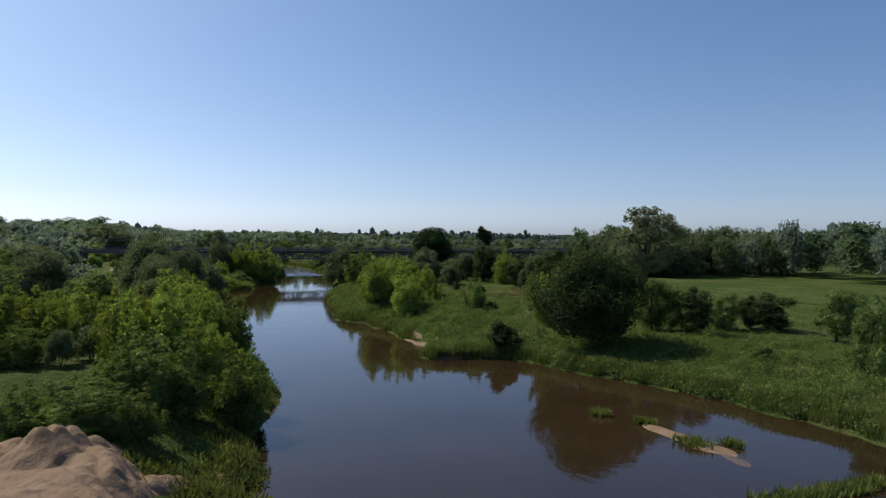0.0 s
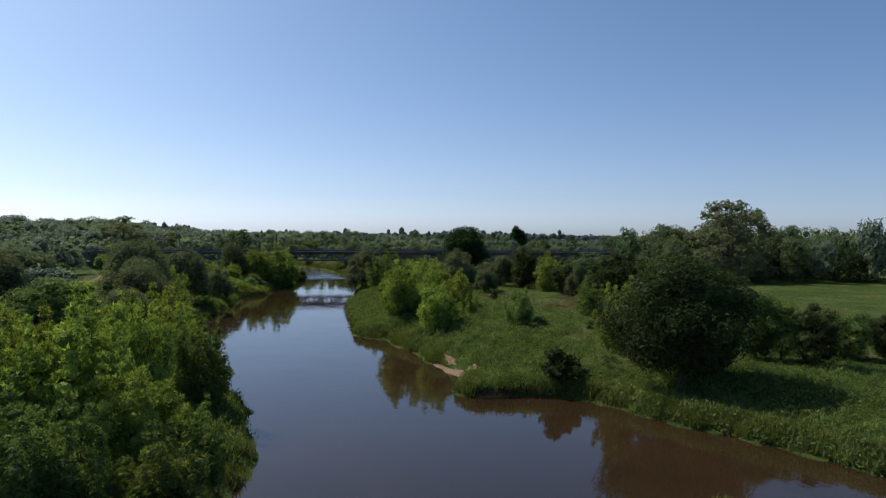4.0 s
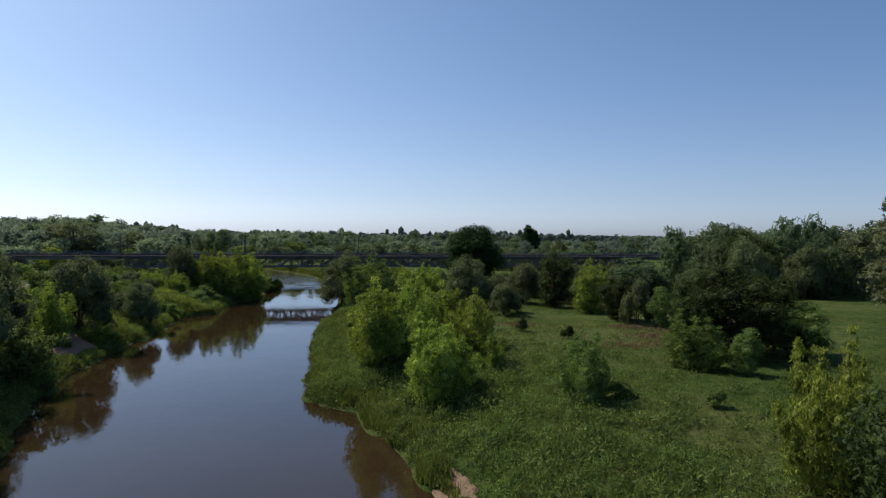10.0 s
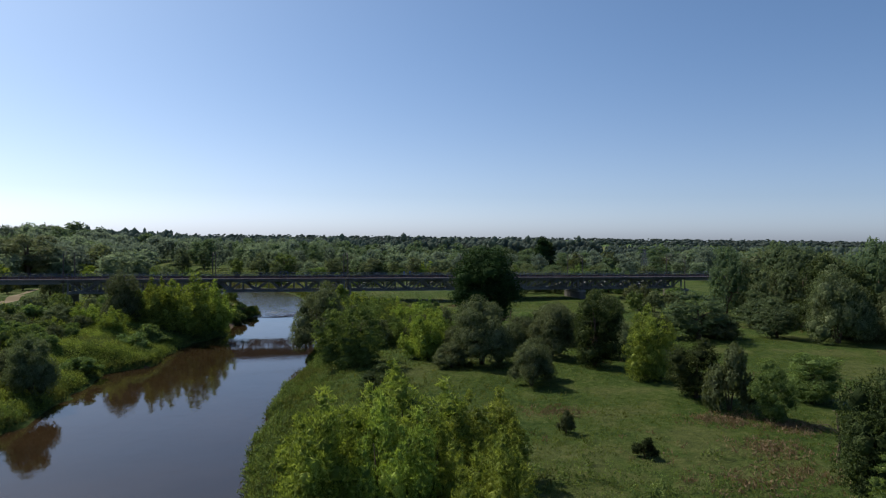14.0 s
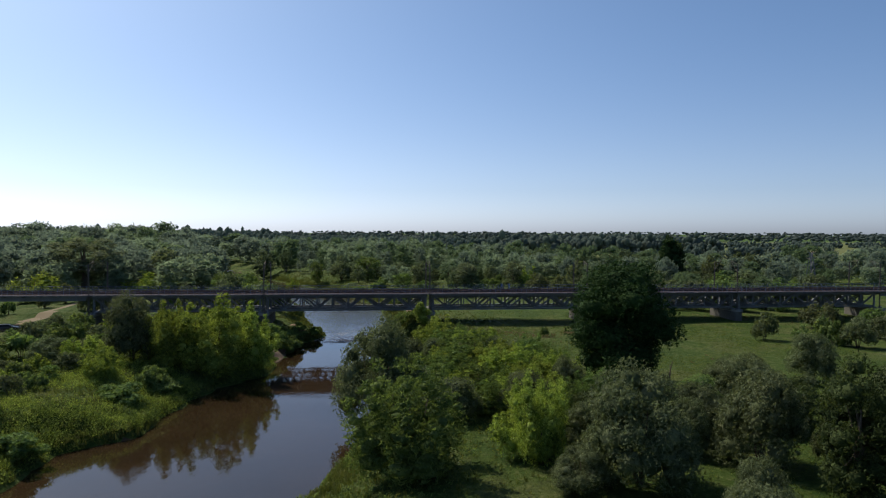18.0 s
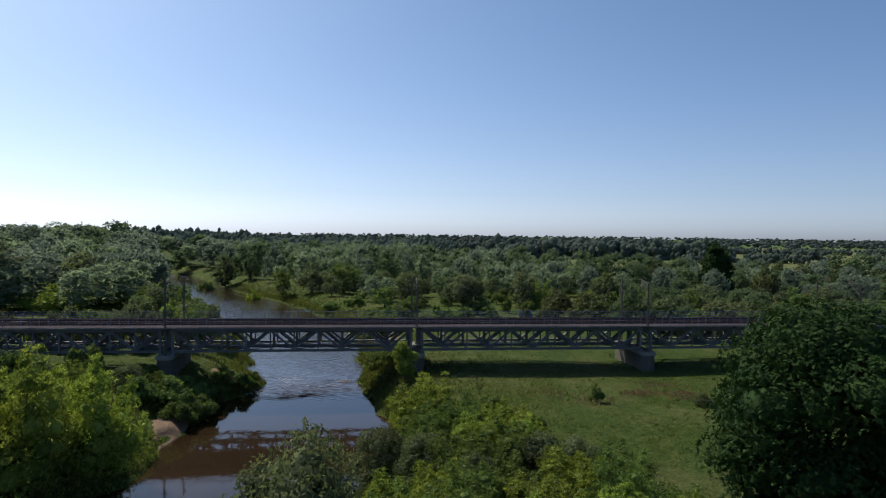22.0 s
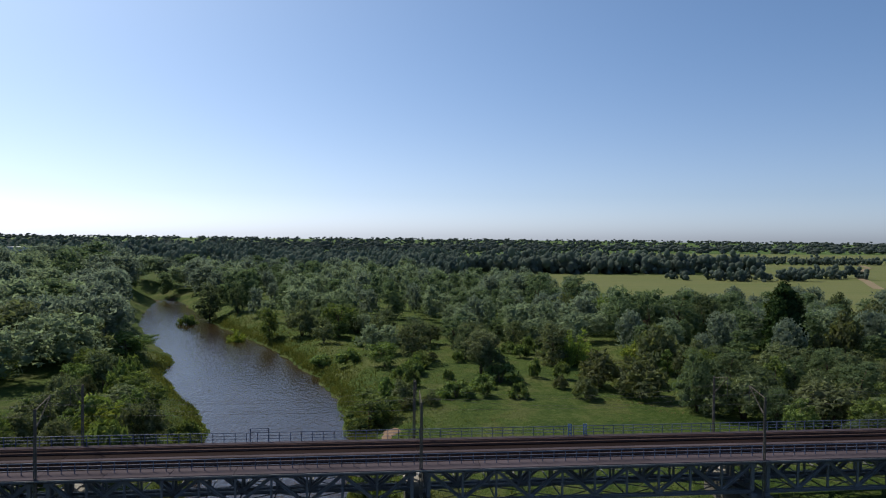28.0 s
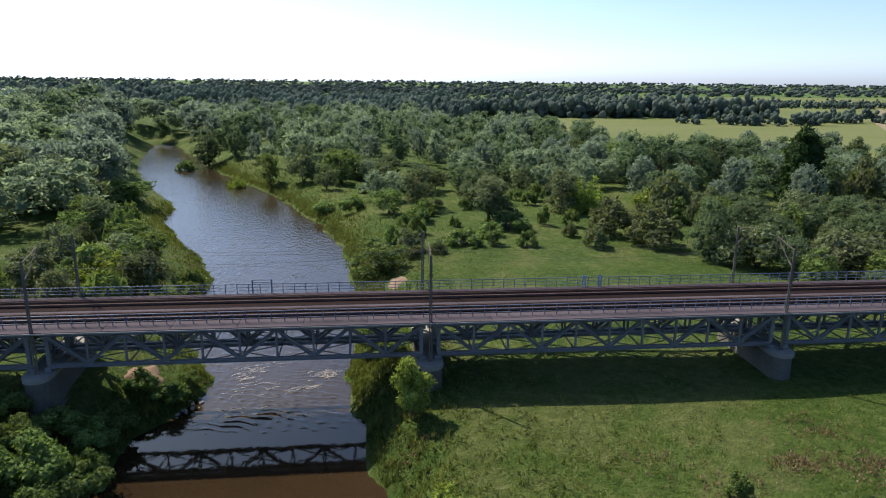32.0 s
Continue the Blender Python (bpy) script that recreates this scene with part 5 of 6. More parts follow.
SHRUBS_LEFT = [(-33.3, -3.8, 2.4, 5.0), (-29.6, -0.6, 2.2, 4.0), (-35.4, -7.2, 2.6, 3.6), (-38.2, -3.0, 2.0, 4.0), (-30.2, -4.2, 2.4, 3.6), (-26.4, 5.0, 1.8, 3.6), (-25.3, 8.2, 1.6, 2.8), (-29.2, 5.6, 2.0, 3.5), (-29.4, -10.2, 3.0, 4.6), (-32.8, -9.9, 3.8, 5.5), (-29.2, -7.4, 2.2, 2.6), (-31.0, -13.4, 2.6, 4.2), (-36.4, -11.5, 3.0, 4.6), (-45.6, -57.8, 2.3, 5.7), (-49.6, -76.4, 2.4, 5.6), (-73.9, -15.8, 3.0, 6.1), (-60.4, -64.4, 3.0, 5.8), (-44.2, -50.2, 3.2, 4.9), (-57, -70, 2.2, 5), (-66, -54, 2.6, 5), (-66, -66, 2.2, 5), (-42.8, -50, 2.4, 6)]
DARKSHRUBS = [(-9.3, -196.9, 3.5, 4.9), (9.1, -140.3, 1.7, 2.0)]
FAR_GREENS = [(-4.9, 46.0, 6.6, 9.0), (-1.5, 86.0, 5.7, 7.0), (-14.0, 133.0, 9.8, 11.0), (-35.8, 146.0, 10.0, 7.0), (-65.0, 108.0, 5.5, 12.0), (-41.0, 49.0, 5.5, 5.5), (76.0, 155.0, 9.4, 15.0)]
FAR_TALL = [(84.7, -52, 16.5, 8.7), (90.9, -69, 17, 11.5), (95, -84, 19, 10.7), (101, -87, 19.5, 9.5), (81.9, -66.3, 7.8, 9.1), (72.8, -82, 7.7, 9.1), (55.6, -82, 8.6, 11.5), (59.4, 186.1, 16, 10.6), (79.4, 201.4, 13.8, 12.4), (-66.9, 204.6, 14.6, 10.8), (-54.9, 197.8, 11.9, 6.3), (-14.6, 179, 10.6, 10), (18.1, 186.4, 15.1, 12.5), (26.2, 162.2, 11.9, 9.5), (69, 124, 15.5, 12.5), (77, 124, 14.5, 10), (85.6, 123, 14.5, 12.5), (96, 129, 13.5, 11), (107.5, 134.6, 13.2, 12.2), (65.1, 213, 14.5, 13), (20.1, 72.3, 8.8, 6.6)]
FAR_WILLOWS = [(1.0, 53.0, 4.0, 4.4), (-25.0, 139.0, 10.0, 10.0), (-73.0, 97.0, 12.0, 14.0), (-84.0, 94.0, 14.0, 16.0), (-44.5, 46.0, 5.6, 8.8), (-37.0, 33.0, 6.5, 6.3), (-54.0, 32.0, 4.6, 5.4), (-63.0, 71.0, 2.7, 4.3), (57.0, 39.0, 7.3, 11.0), (67.0, 32.0, 7.0, 13.0), (-52.9, 19.0, 5.3, 7.6)]
FAR_LIMES = [(-84.5, 77.5, 7.0, 14.0), (-47.0, 152.0, 5.3, 5.0), (-42.0, 33.0, 5.1, 7.0), (43.0, 87.0, 7.8, 7.8), (59.0, 87.0, 5.2, 7.9), (-106.0, 52.0, 8.0, 13.0)]
FAR_OLIVES = [(46.0, 55.0, 7.0, 10.0), (41.0, 64.0, 7.0, 9.0), (50.0, 66.0, 6.0, 8.0)]
FAR_SHRUBS = [(11.0, 56.0, 2.7, 6.0), (7.0, 86.0, 3.2, 6.0), (-10.5, 97.0, 3.3, 7.0), (-17.0, 102.0, 2.7, 5.5), (36.0, 103.0, 4.3, 4.3), (21.6, 68.0, 3.4, 8.0), (35.6, 72.0, 3.5, 3.5), (-34.0, 45.0, 2.7, 3.5), (-58.0, 47.0, 3.5, 5.3), (-73.0, 195.0, 5.0, 7.0), (29.7, 73.0, 4.0, 3.0), (-33.0, 36.0, 3.0, 4.0), (17.0, 62.0, 2.4, 5.0)]
for kind, spots in (("lime", LIME_RIGHT), ("lime", LIME_LEFT), ("spray", SPRAYS), ("darkspray", DARKSPRAYS), ("willow", WILLOWS_RIGHT), ("willow", WILLOWS_LEFT), ("deepgreen", DEEPGREENS), ("green", GREENS), ("olive", OLIVES), ("shrub", SHRUBS_RIGHT), ("shrub", SHRUBS_LEFT), ("darkshrub", DARKSHRUBS),
                    ("far_green", FAR_GREENS), ("midgreen", FAR_TALL), ("far_willow", FAR_WILLOWS), ("far_lime", FAR_LIMES), ("far_olive", FAR_OLIVES), ("far_shrub", FAR_SHRUBS)):
    for x, y, h, w in spots:
        plant(kind, x, y, h, w)

# woods and scrub: the stretch they fill, how many, kinds, height, width over height, least distance
MEADOW_STANDS = [
    (84, 150, -96, -45, 44, ("midgreen", "deepgreen", "midwillow", "midgreen"), 12, 18, 0.72, 5.5),
    (62, 150, -45, -12, 26, ("far_green", "far_willow", "far_olive", "far_shrub"), 3, 5.5, 1.1, 5),
    (118, 228, -177, -67, 60, ("darkwood", "wood", "greywood"), 13, 20, 0.7, 6.5),
    (50, 82, -240, -206, 8, ("green", "deepgreen"), 8, 12, 0.85, 6),
    (-9, 12, -78, -44, 34, ("spray", "lime", "spray", "willow"), 3.4, 5.4, 1.15, 3.0),
    (-3, 7, -44, -29, 8, ("spray", "lime"), 3.4, 5.0, 1.2, 3.0),
    (4, 40, -100, -72, 14, ("willow", "spray", "deepgreen", "willow"), 3.2, 5.6, 1.0, 4.0),
]
FAR_STANDS = [
    (58, 116, 16, 75, 60, ("midgreen", "midwillow", "far_willow", "midgreen", "far_green"), 4.5, 9, 0.9, 4.5),
    (46, 180, 75, 185, 125, ("wood", "darkwood", "greywood", "greywood", "far_olive"), 7, 12, 0.85, 5.5),
    (180, 330, 60, 185, 62, ("darkwood", "wood", "greywood"), 11, 16, 0.85, 6),
    (20, 92, 115, 330, 96, ("wood", "greywood", "darkwood", "wood"), 8, 14, 0.62, 6),
    (-80, 35, 150, 400, 150, ("wood", "darkwood", "greywood", "wood"), 9, 17, 0.60, 6),
    (-40, 46, 84, 150, 24, ("midwillow", "midgreen", "wood"), 6, 10, 0.9, 5),
    (-12, 46, 48, 150, 30, ("far_shrub", "far_shrub", "far_olive"), 1.5, 4, 1.3, 4),
    (-230, -70, 85, 330, 150, ("greywood", "wood", "darkwood", "greywood"), 13, 19, 1.0, 8),
    (-62, -32, 16, 80, 26, ("far_willow", "far_green", "far_willow", "far_shrub"), 3.5, 7, 1.0, 4),
    (-115, -68, 72, 130, 26, ("greywood", "wood", "greywood"), 10, 15, 0.9, 6),
    (-100, -60, 14, 62, 10, ("far_willow", "far_shrub", "far_olive"), 3, 6, 1.0, 4.5),
    (-230, -102, 18, 95, 50, ("wood", "greywood", "wood"), 9, 15, 0.85, 6.5),
]
BANK_STANDS = [
    (-200, -98, -110, -22, 40, ("wood", "greywood"), 8, 13, 0.9, 7),
    (-152, -74, -242, -127, 45, ("wood", "greywood", "far_willow"), 6, 11, 0.95, 6),
    (-78, -40, -30, 14, 22, ("far_willow", "far_shrub", "far_green", "far_shrub"), 2.5, 5, 1.2, 4),
    (-100, -56, -70, -8, 26, ("far_shrub", "far_shrub", "far_willow", "far_green"), 2, 4.5, 1.3, 4),
    (-80, -58, -60, -12, 8, ("far_shrub", "far_willow", "far_lime"), 1.8, 3.6, 1.2, 4.5),
    (-76, -50, -82, -12, 12, ("far_willow", "far_lime", "far_shrub", "far_shrub"), 1.6, 3.2, 1.3, 4.5),
    (-70, -54, -135, -73, 18, ("far_shrub", "far_shrub", "far_lime", "far_willow"), 1.6, 3.4, 1.3, 3.5),
    (-72, -50, -212, -127, 16, ("far_willow", "far_green", "far_shrub"), 2.5, 6, 1.1, 5),
]
for x, y, h, w in ((-137, 285, 21, 22), (-152, 292, 16, 14), (-124, 290, 15, 13), (-170, 280, 14, 12), (-110, 295, 14, 12)):
    join_tree("darkwood", x, y, h, w)
THICK = ("wood", "darkwood", "greywood")
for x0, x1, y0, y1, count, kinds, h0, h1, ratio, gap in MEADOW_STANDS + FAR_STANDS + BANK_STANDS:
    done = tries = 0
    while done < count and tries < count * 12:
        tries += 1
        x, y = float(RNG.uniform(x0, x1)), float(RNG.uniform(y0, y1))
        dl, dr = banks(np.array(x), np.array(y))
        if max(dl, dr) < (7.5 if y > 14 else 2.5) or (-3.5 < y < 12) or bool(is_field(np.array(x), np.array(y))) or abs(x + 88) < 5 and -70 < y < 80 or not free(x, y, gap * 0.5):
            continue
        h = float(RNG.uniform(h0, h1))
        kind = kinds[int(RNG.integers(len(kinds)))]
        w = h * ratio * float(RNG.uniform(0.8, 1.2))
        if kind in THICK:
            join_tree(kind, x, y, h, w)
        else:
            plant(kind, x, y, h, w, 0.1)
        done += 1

build_joined()


def build_far_woods(name, spots, lumps, label, mat=WOODS_HAZE, fine=1.0):
    """Distant woods: each tree a huddle of ragged lumps, with no trunk to be seen."""
    bv, bf = BALL0
    s = np.repeat(np.asarray(spots), lumps, 0)
    n = len(s)
    off = RNG.normal(0, 0.42, (n, 3)) * (1, 1, 0.75)
    size = RNG.uniform(0.32, 0.62, (n, 1)) * fine
    r3 = np.stack([s[:, 3], s[:, 3], s[:, 4]], -1)
    r = RNG.uniform(0.82, 1.14, (n, len(bv), 1))
    v = (s[:, :3] + off * r3)[:, None] + bv[None] * r * (r3 * size)[:, None]
    f = bf[None] + (np.arange(n) * len(bv))[:, None, None]
    return tagged(new(name, mesh_of(name, v.reshape(-1, 3), f.reshape(-1, 3), mat)), label, "woods", kind="stuff")


def scatter(x0, x1, y0, y1, n, h0, h1):
    out = []
    while len(out) < n:
        x, y = float(RNG.uniform(x0, x1)), float(RNG.uniform(y0, y1))
        if bool(is_field(np.array(x), np.array(y))):
            n -= 1
            continue
        h = float(RNG.uniform(h0, h1))
        out.append((x, y, float(height(x, y)) + h * 0.5, h * float(RNG.uniform(0.3, 0.45)), h * 0.55))
    return out


far = scatter(-600, 88, 390, 800, 1500, 10, 17) + scatter(-700, -230, 0, 400, 600, 10, 17) + scatter(230, 600, -250, 150, 500, 11, 18)
for x0, x1, y0, y1, n, h0, h1 in ((88, 330, 478, 540, 260, 14, 19), (243, 312, 388, 412, 40, 7, 10), (215, 235, 395, 430, 8, 6, 9), (330, 380, 410, 440, 22, 8, 11), (330, 1300, 690, 760, 620, 8, 11), (-900, 420, 800, 1500, 1500, 10, 16),
                                  (-1800, 3200, 1260, 1900, 1900, 13, 19), (-2600, 4200, 2000, 4300, 1900, 14, 22), (-1600, -600, -300, 800, 500, 10, 16), (600, 1500, -400, 150, 500, 10, 16)):
    for _ in range(int(n * 0.7)):
        x, y = float(RNG.uniform(x0, x1)), float(RNG.uniform(y0, y1))
        h, wide = float(RNG.uniform(h0, h1)), 1.0 if y < 1250 else 2.6
        far.append((x, y, float(height(x, y)) + h * 0.4, h * float(RNG.uniform(0.35, 0.55)) * wide, h * 0.6))
grove = [p for p in far if 76 < p[0] < 900 and 380 < p[1] < 775]
far = [p for p in far if not (76 < p[0] < 900 and 380 < p[1] < 775)]
# Haze over these far woods sits in their leaf materials.
build_far_woods("field_groves", grove, 12, "groves and tree belts between the far fields", WOODS_HAZE, 0.75)
build_far_woods("far_woods", [p for p in far if math.hypot(p[0], p[1]) < 900], 9, "distant woods beyond the river, leaf colour paled for haze", WOODS_HAZE, 0.75)
build_far_woods("horizon_woods", [p for p in far if math.hypot(p[0], p[1]) >= 900], 3, "woods along the horizon with haze in their leaf colour", HORIZON_HAZE, 0.75)


def build_tufts(name, spots, h0, h1, mat, label, blades=4, wide=0.10):
    """Grass: fans of bent blades."""
    s = np.asarray(spots)
    n = len(s)
    z = height(s[:, 0], s[:, 1])
    vs, h = [], RNG.uniform(h0, h1, n)
    for _ in range(blades):
        a, lean = RNG.uniform(0, 2 * math.pi, n), RNG.uniform(0.1, 0.55, n)
        c, d = np.cos(a), np.sin(a)
        bx, by = s[:, 0] + RNG.normal(0, 0.12, n) * h, s[:, 1] + RNG.normal(0, 0.12, n) * h
        w = wide * h * RNG.uniform(0.6, 1.4, n)
        vs += [np.stack([bx - d * w, by + c * w, z - 0.05], 1), np.stack([bx + d * w, by - c * w, z - 0.05], 1), np.stack([bx + c * lean * h, by + d * lean * h, z + h * RNG.uniform(0.7, 1, n)], 1)]
    v = np.stack(vs, 1).reshape(-1, 3)
    return tagged(new(name, mesh_of(name, v, np.arange(len(v)).reshape(-1, 3), mat)), label, "grass", kind="stuff")


def strip(side, y0, y1, n, d0, d1):
    y = RNG.uniform(y0, y1, n)
    d = d0 + RNG.exponential((d1 - d0) / 2.6, n)
    x = np.interp(y, *zip(*RIGHT)) + d if side > 0 else np.interp(y, *zip(*LEFT)) - d
    p = np.stack([x, y], 1)
    sand, path = is_sand(x, y)
    return p[~sand & (height(x, y) > 0.02)]


def build_weeds(name, spots, size, mat, label, leaves=7, leaf=0.7, upright=1.1):
    """Rough herbage: low mounds of pointed leaves lying every way."""
    s = np.asarray(spots)
    n, k = len(s), leaves
    p = np.repeat(np.stack([s[:, 0], s[:, 1], height(s[:, 0], s[:, 1])], 1), k, 0)
    r = np.repeat(RNG.uniform(0.5, 1.5, n) * size, k)
    d = RNG.normal(size=(n * k, 3))
    d[:, 2] = np.abs(d[:, 2])
    d /= np.linalg.norm(d, axis=1, keepdims=True)
    p = p + d * (r * RNG.uniform(0.5, 1.0, n * k))[:, None]
    t = np.cross(d, RNG.normal(size=d.shape)) + 0.4 * d + np.array([0, 0, upright])
    t /= np.linalg.norm(t, axis=1, keepdims=True)
    b = np.cross(d, t)
    q = (r * leaf * RNG.uniform(0.7, 1.3, n * k))[:, None]
    v = np.stack([p - 0.24 * q * b, p + 0.24 * q * b, p + q * t], 1).reshape(-1, 3)
    return tagged(new(name, mesh_of(name, v, np.arange(len(v)).reshape(-1, 3), mat)), label, "grass", kind="stuff")


def patchy(p, s, cut):
    return p[wavy(p[:, 0], p[:, 1], s) + RNG.normal(0, 0.25, len(p)) > cut]


build_tufts("reeds", np.concatenate([strip(1, -262, 14, 13000, -0.8, 4), strip(1, 14, 200, 9000, -0.8, 5), strip(-1, -252, 120, 10000, -0.8, 4)]), 0.45, 1.0, REED, "tall green reeds and grass on the river banks", 4, 0.08)
build_tufts("tall_reeds", np.concatenate([strip(1, -262, -198, 7000, -0.4, 2.4), strip(1, -198, -140, 2600, -0.3, 1.6)]), 0.8, 1.5, REED, "tall dark green reeds in a hedge along the bank", 6, 0.05)
build_weeds("bank_weeds", np.concatenate([strip(1, -262, -60, 9000, -0.7, 2.4), strip(1, -262, 14, 10000, 0.3, 24), strip(1, 0, 60, 2500, 0.2, 8), strip(1, 14, 200, 3500, 0, 12), strip(-1, -252, 120, 6000, 0, 14), strip(-1, -135, -5, 7000, 0.3, 26)]), 0.38, REED, "rough leafy weeds along the river banks")
build_weeds("meadow_weeds", np.concatenate([patchy(strip(1, -252, -10, 13000, 6, 60), 5, 0.1), patchy(strip(1, 14, 130, 4000, 6, 50), 6, 0.1), patchy(strip(-1, -252, -10, 4000, 6, 35), 5, 0.0)]), 0.26, REED, "scattered low weeds in the meadow grass")

spots = np.stack([RNG.uniform(-27, 70, 110000), RNG.uniform(-240, -5, 110000)], 1)
spots = spots[(banks(spots[:, 0], spots[:, 1])[1] > 3) & (wavy(spots[:, 0], spots[:, 1], 4) + 0.5 * wavy(spots[:, 0], spots[:, 1], 1.3) + RNG.normal(0, 0.35, len(spots)) > 0.0)]
build_weeds("meadow_tufts", spots, 0.15, MEADOW, "uneven fresh green grass tufts on the meadow")
build_weeds("bank_herbs", np.concatenate([patchy(strip(1, -236, -140, 13000, 0.4, 22), 2.2, -0.1), patchy(strip(1, -140, -20, 4000, 0.3, 9), 2.2, 0.0), np.stack([RNG.normal(-14.2, 1.1, 260), RNG.normal(-181, 2.4, 260)], 1), np.stack([RNG.normal(-17.6, 1.2, 120), RNG.normal(-192.5, 1.6, 120)], 1), patchy(strip(-1, -215, -100, 5000, 0.4, 12), 2.2, -0.1)]), 0.72, BANKLEAF, "rank leafy herbs on the river bank", 30, 0.22, 0.5)
build_weeds("herb_mounds", np.concatenate([strip(1, -236, -140, 1500, 0.5, 22), strip(1, -262, -205, 420, 0.0, 4.0), strip(1, -140, -90, 300, 0.2, 5), strip(-1, -212, -20, 700, 0.4, 9)]), 0.90, GREEN, "tall rank herbs in rounded clumps on the bank", 64, 0.30, 0.7)
build_weeds("low_herbs", patchy(strip(-1, -100, -8, 15000, 0.4, 30), 2.4, -0.25), 0.72, LIME, "low fresh green herbs over the flat bank", 24, 0.24, 0.5)
spots = np.stack([RNG.uniform(-10, 110, 9000), RNG.uniform(-150, 130, 9000)], 1)
spots = spots[(banks(spots[:, 0], spots[:, 1])[1] > 8) & (wavy(spots[:, 0] + 40, spots[:, 1], 6) + 0.5 * wavy(spots[:, 0], spots[:, 1], 1.7) > 0.62)]
spots = np.concatenate([spots] + [np.stack([RNG.normal(x, r, n), RNG.normal(y, r * 0.7, n)], 1) for x, y, r, n in ((24, -131.4, 2.0, 260), (29, -134.7, 1.8, 220), (21.5, -140.6, 2.2, 220), (12.5, -147.8, 2.6, 160), (19, -147, 2.0, 130), (8.1, -124, 2.2, 130),
                                                                                                                              (28.1, -16.8, 1.3, 130), (33, -18, 1.8, 150), (16.3, -15.1, 2.4, 70), (-2.3, -9.9, 0.8, 40), (20.8, -19.9, 2.4, 90), (32.6, -11.6, 2.0, 90))])
build_weeds("dry_weeds", spots, 0.30, DRY, "patches of dry pinkish-brown stalks in the meadow")

spots = np.concatenate([np.stack([RNG.normal(x, r, n), RNG.normal(y, r, n)], 1) for x, y, r, n in ((-53.0, -241.6, 0.9, 260), (-51.2, -242.6, 0.9, 240), (-49.4, -244.4, 0.8, 160), (-47.0, -238.0, 1.1, 260), (-46.6, -243.5, 1.0, 160), (-50.2, -245.5, 0.5, 40), (-57.8, -243.2, 0.35, 12), (-54.6, -243.4, 0.3, 12))])
build_weeds("heap_weeds", spots, 0.5, REED, "green weeds growing at the sand heap's foot")


# ---- islets, drift wood and far things ----


def build_bar(name, x0, y0, x1, y1, half, top, mat, label, bend=0.0):
    """A long low bar that rises out of the river."""
    n, m = 60, 15
    u, v = np.meshgrid(np.linspace(0, 1, n), np.linspace(-1, 1, m))
    dx, dy = x1 - x0, y1 - y0
    ln = math.hypot(dx, dy)
    width = half * np.sin(np.pi * u) ** 0.6 * (1 + 0.3 * np.sin(9 * u + 1))
    gx = x0 + dx * u - dy / ln * v * width + 0.25 * wavy(u * 20, v * 3, 1.3)
    gx = gx + bend * np.sin(np.pi * u)
    gy = y0 + dy * u + dx / ln * v * width
    gz = -0.25 + (top + 0.25) * (1 - np.abs(v) ** 1.6) * np.sin(np.pi * u.clip(0.01, 0.99)) ** 0.5 + 0.05 * wavy(gx, gy, 0.6)
    i = (np.arange(m - 1)[:, None] * n + np.arange(n - 1)[None]).ravel()
    me = mesh_of(name, np.stack([gx, gy, gz], -1).reshape(-1, 3), np.stack([i, i + 1, i + n + 1, i + n], 1), mat, True)
    return tagged(new(name, me), label, "sandbar", kind="structure")


def build_islet_grass(name, spots, label, size=0.42):
    """Tufts on a low bar, rooted at the water's level."""
    s = np.asarray(spots)
    n, k = len(s), 10
    p = np.repeat(np.stack([s[:, 0], s[:, 1], 0 * s[:, 0] + 0.05], 1), k, 0)
    a = RNG.uniform(0, 2 * math.pi, n * k)
    h, lean = RNG.uniform(0.5, 1.5, n * k) * size, RNG.uniform(0.1, 0.7, n * k)
    d = np.stack([np.cos(a), np.sin(a), 0 * a], 1)
    e = np.stack([-np.sin(a), np.cos(a), 0 * a], 1)
    w = (0.10 * h)[:, None]
    p = p + d * RNG.uniform(0, 0.25, n * k)[:, None]
    tip = p + d * (lean * h)[:, None] + np.array([0, 0, 1.0]) * h[:, None]
    v = np.stack([p - e * w, p + e * w, tip], 1).reshape(-1, 3)
    return tagged(new(name, mesh_of(name, v, np.arange(len(v)).reshape(-1, 3), REED)), label, "grass", kind="stuff")


build_bar("sandbar_1", -9.9, -232.6, -7.9, -245.0, 1.8, 0.30, SAND, "narrow wet sandbar in the river", -0.5)
# Stands for a submerged shoal, lifted to show above the opaque water.
build_bar("shoal", -8.6, -240.5, -9.6, -250.0, 2.1, 0.05, WETSAND, "wet brown shoal standing in for sand under the water")
build_bar("sandbar_2", -14.8, -252.5, 2.3, -252.3, 1.1, 0.12, SAND, "low muddy bar under grass")


def along(x0, y0, x1, y1, n, half):
    u = RNG.uniform(0, 1, n)
    return np.stack([x0 + (x1 - x0) * u + RNG.normal(0, half, n), y0 + (y1 - y0) * u + RNG.normal(0, half, n)], 1)


build_islet_grass("islet_grass", np.concatenate([along(-9.8, -239.2, -9.3, -241.6, 60, 0.4), along(-10.3, -232.9, -9.5, -234.4, 55, 0.3), along(-13.0, -229.4, -12.0, -229.9, 60, 0.35), along(-6.9, -241.0, -6.4, -242.4, 35, 0.2),
                                                 along(-29.2, 27.2, -28.6, 28.6, 40, 0.3), along(-30.6, 21.6, -30.0, 23.0, 30, 0.25),
                                                 along(-13.8, -252.5, 2, -252.3, 420, 0.45)]), "bright green grass tufts on the sandbars", 0.5)


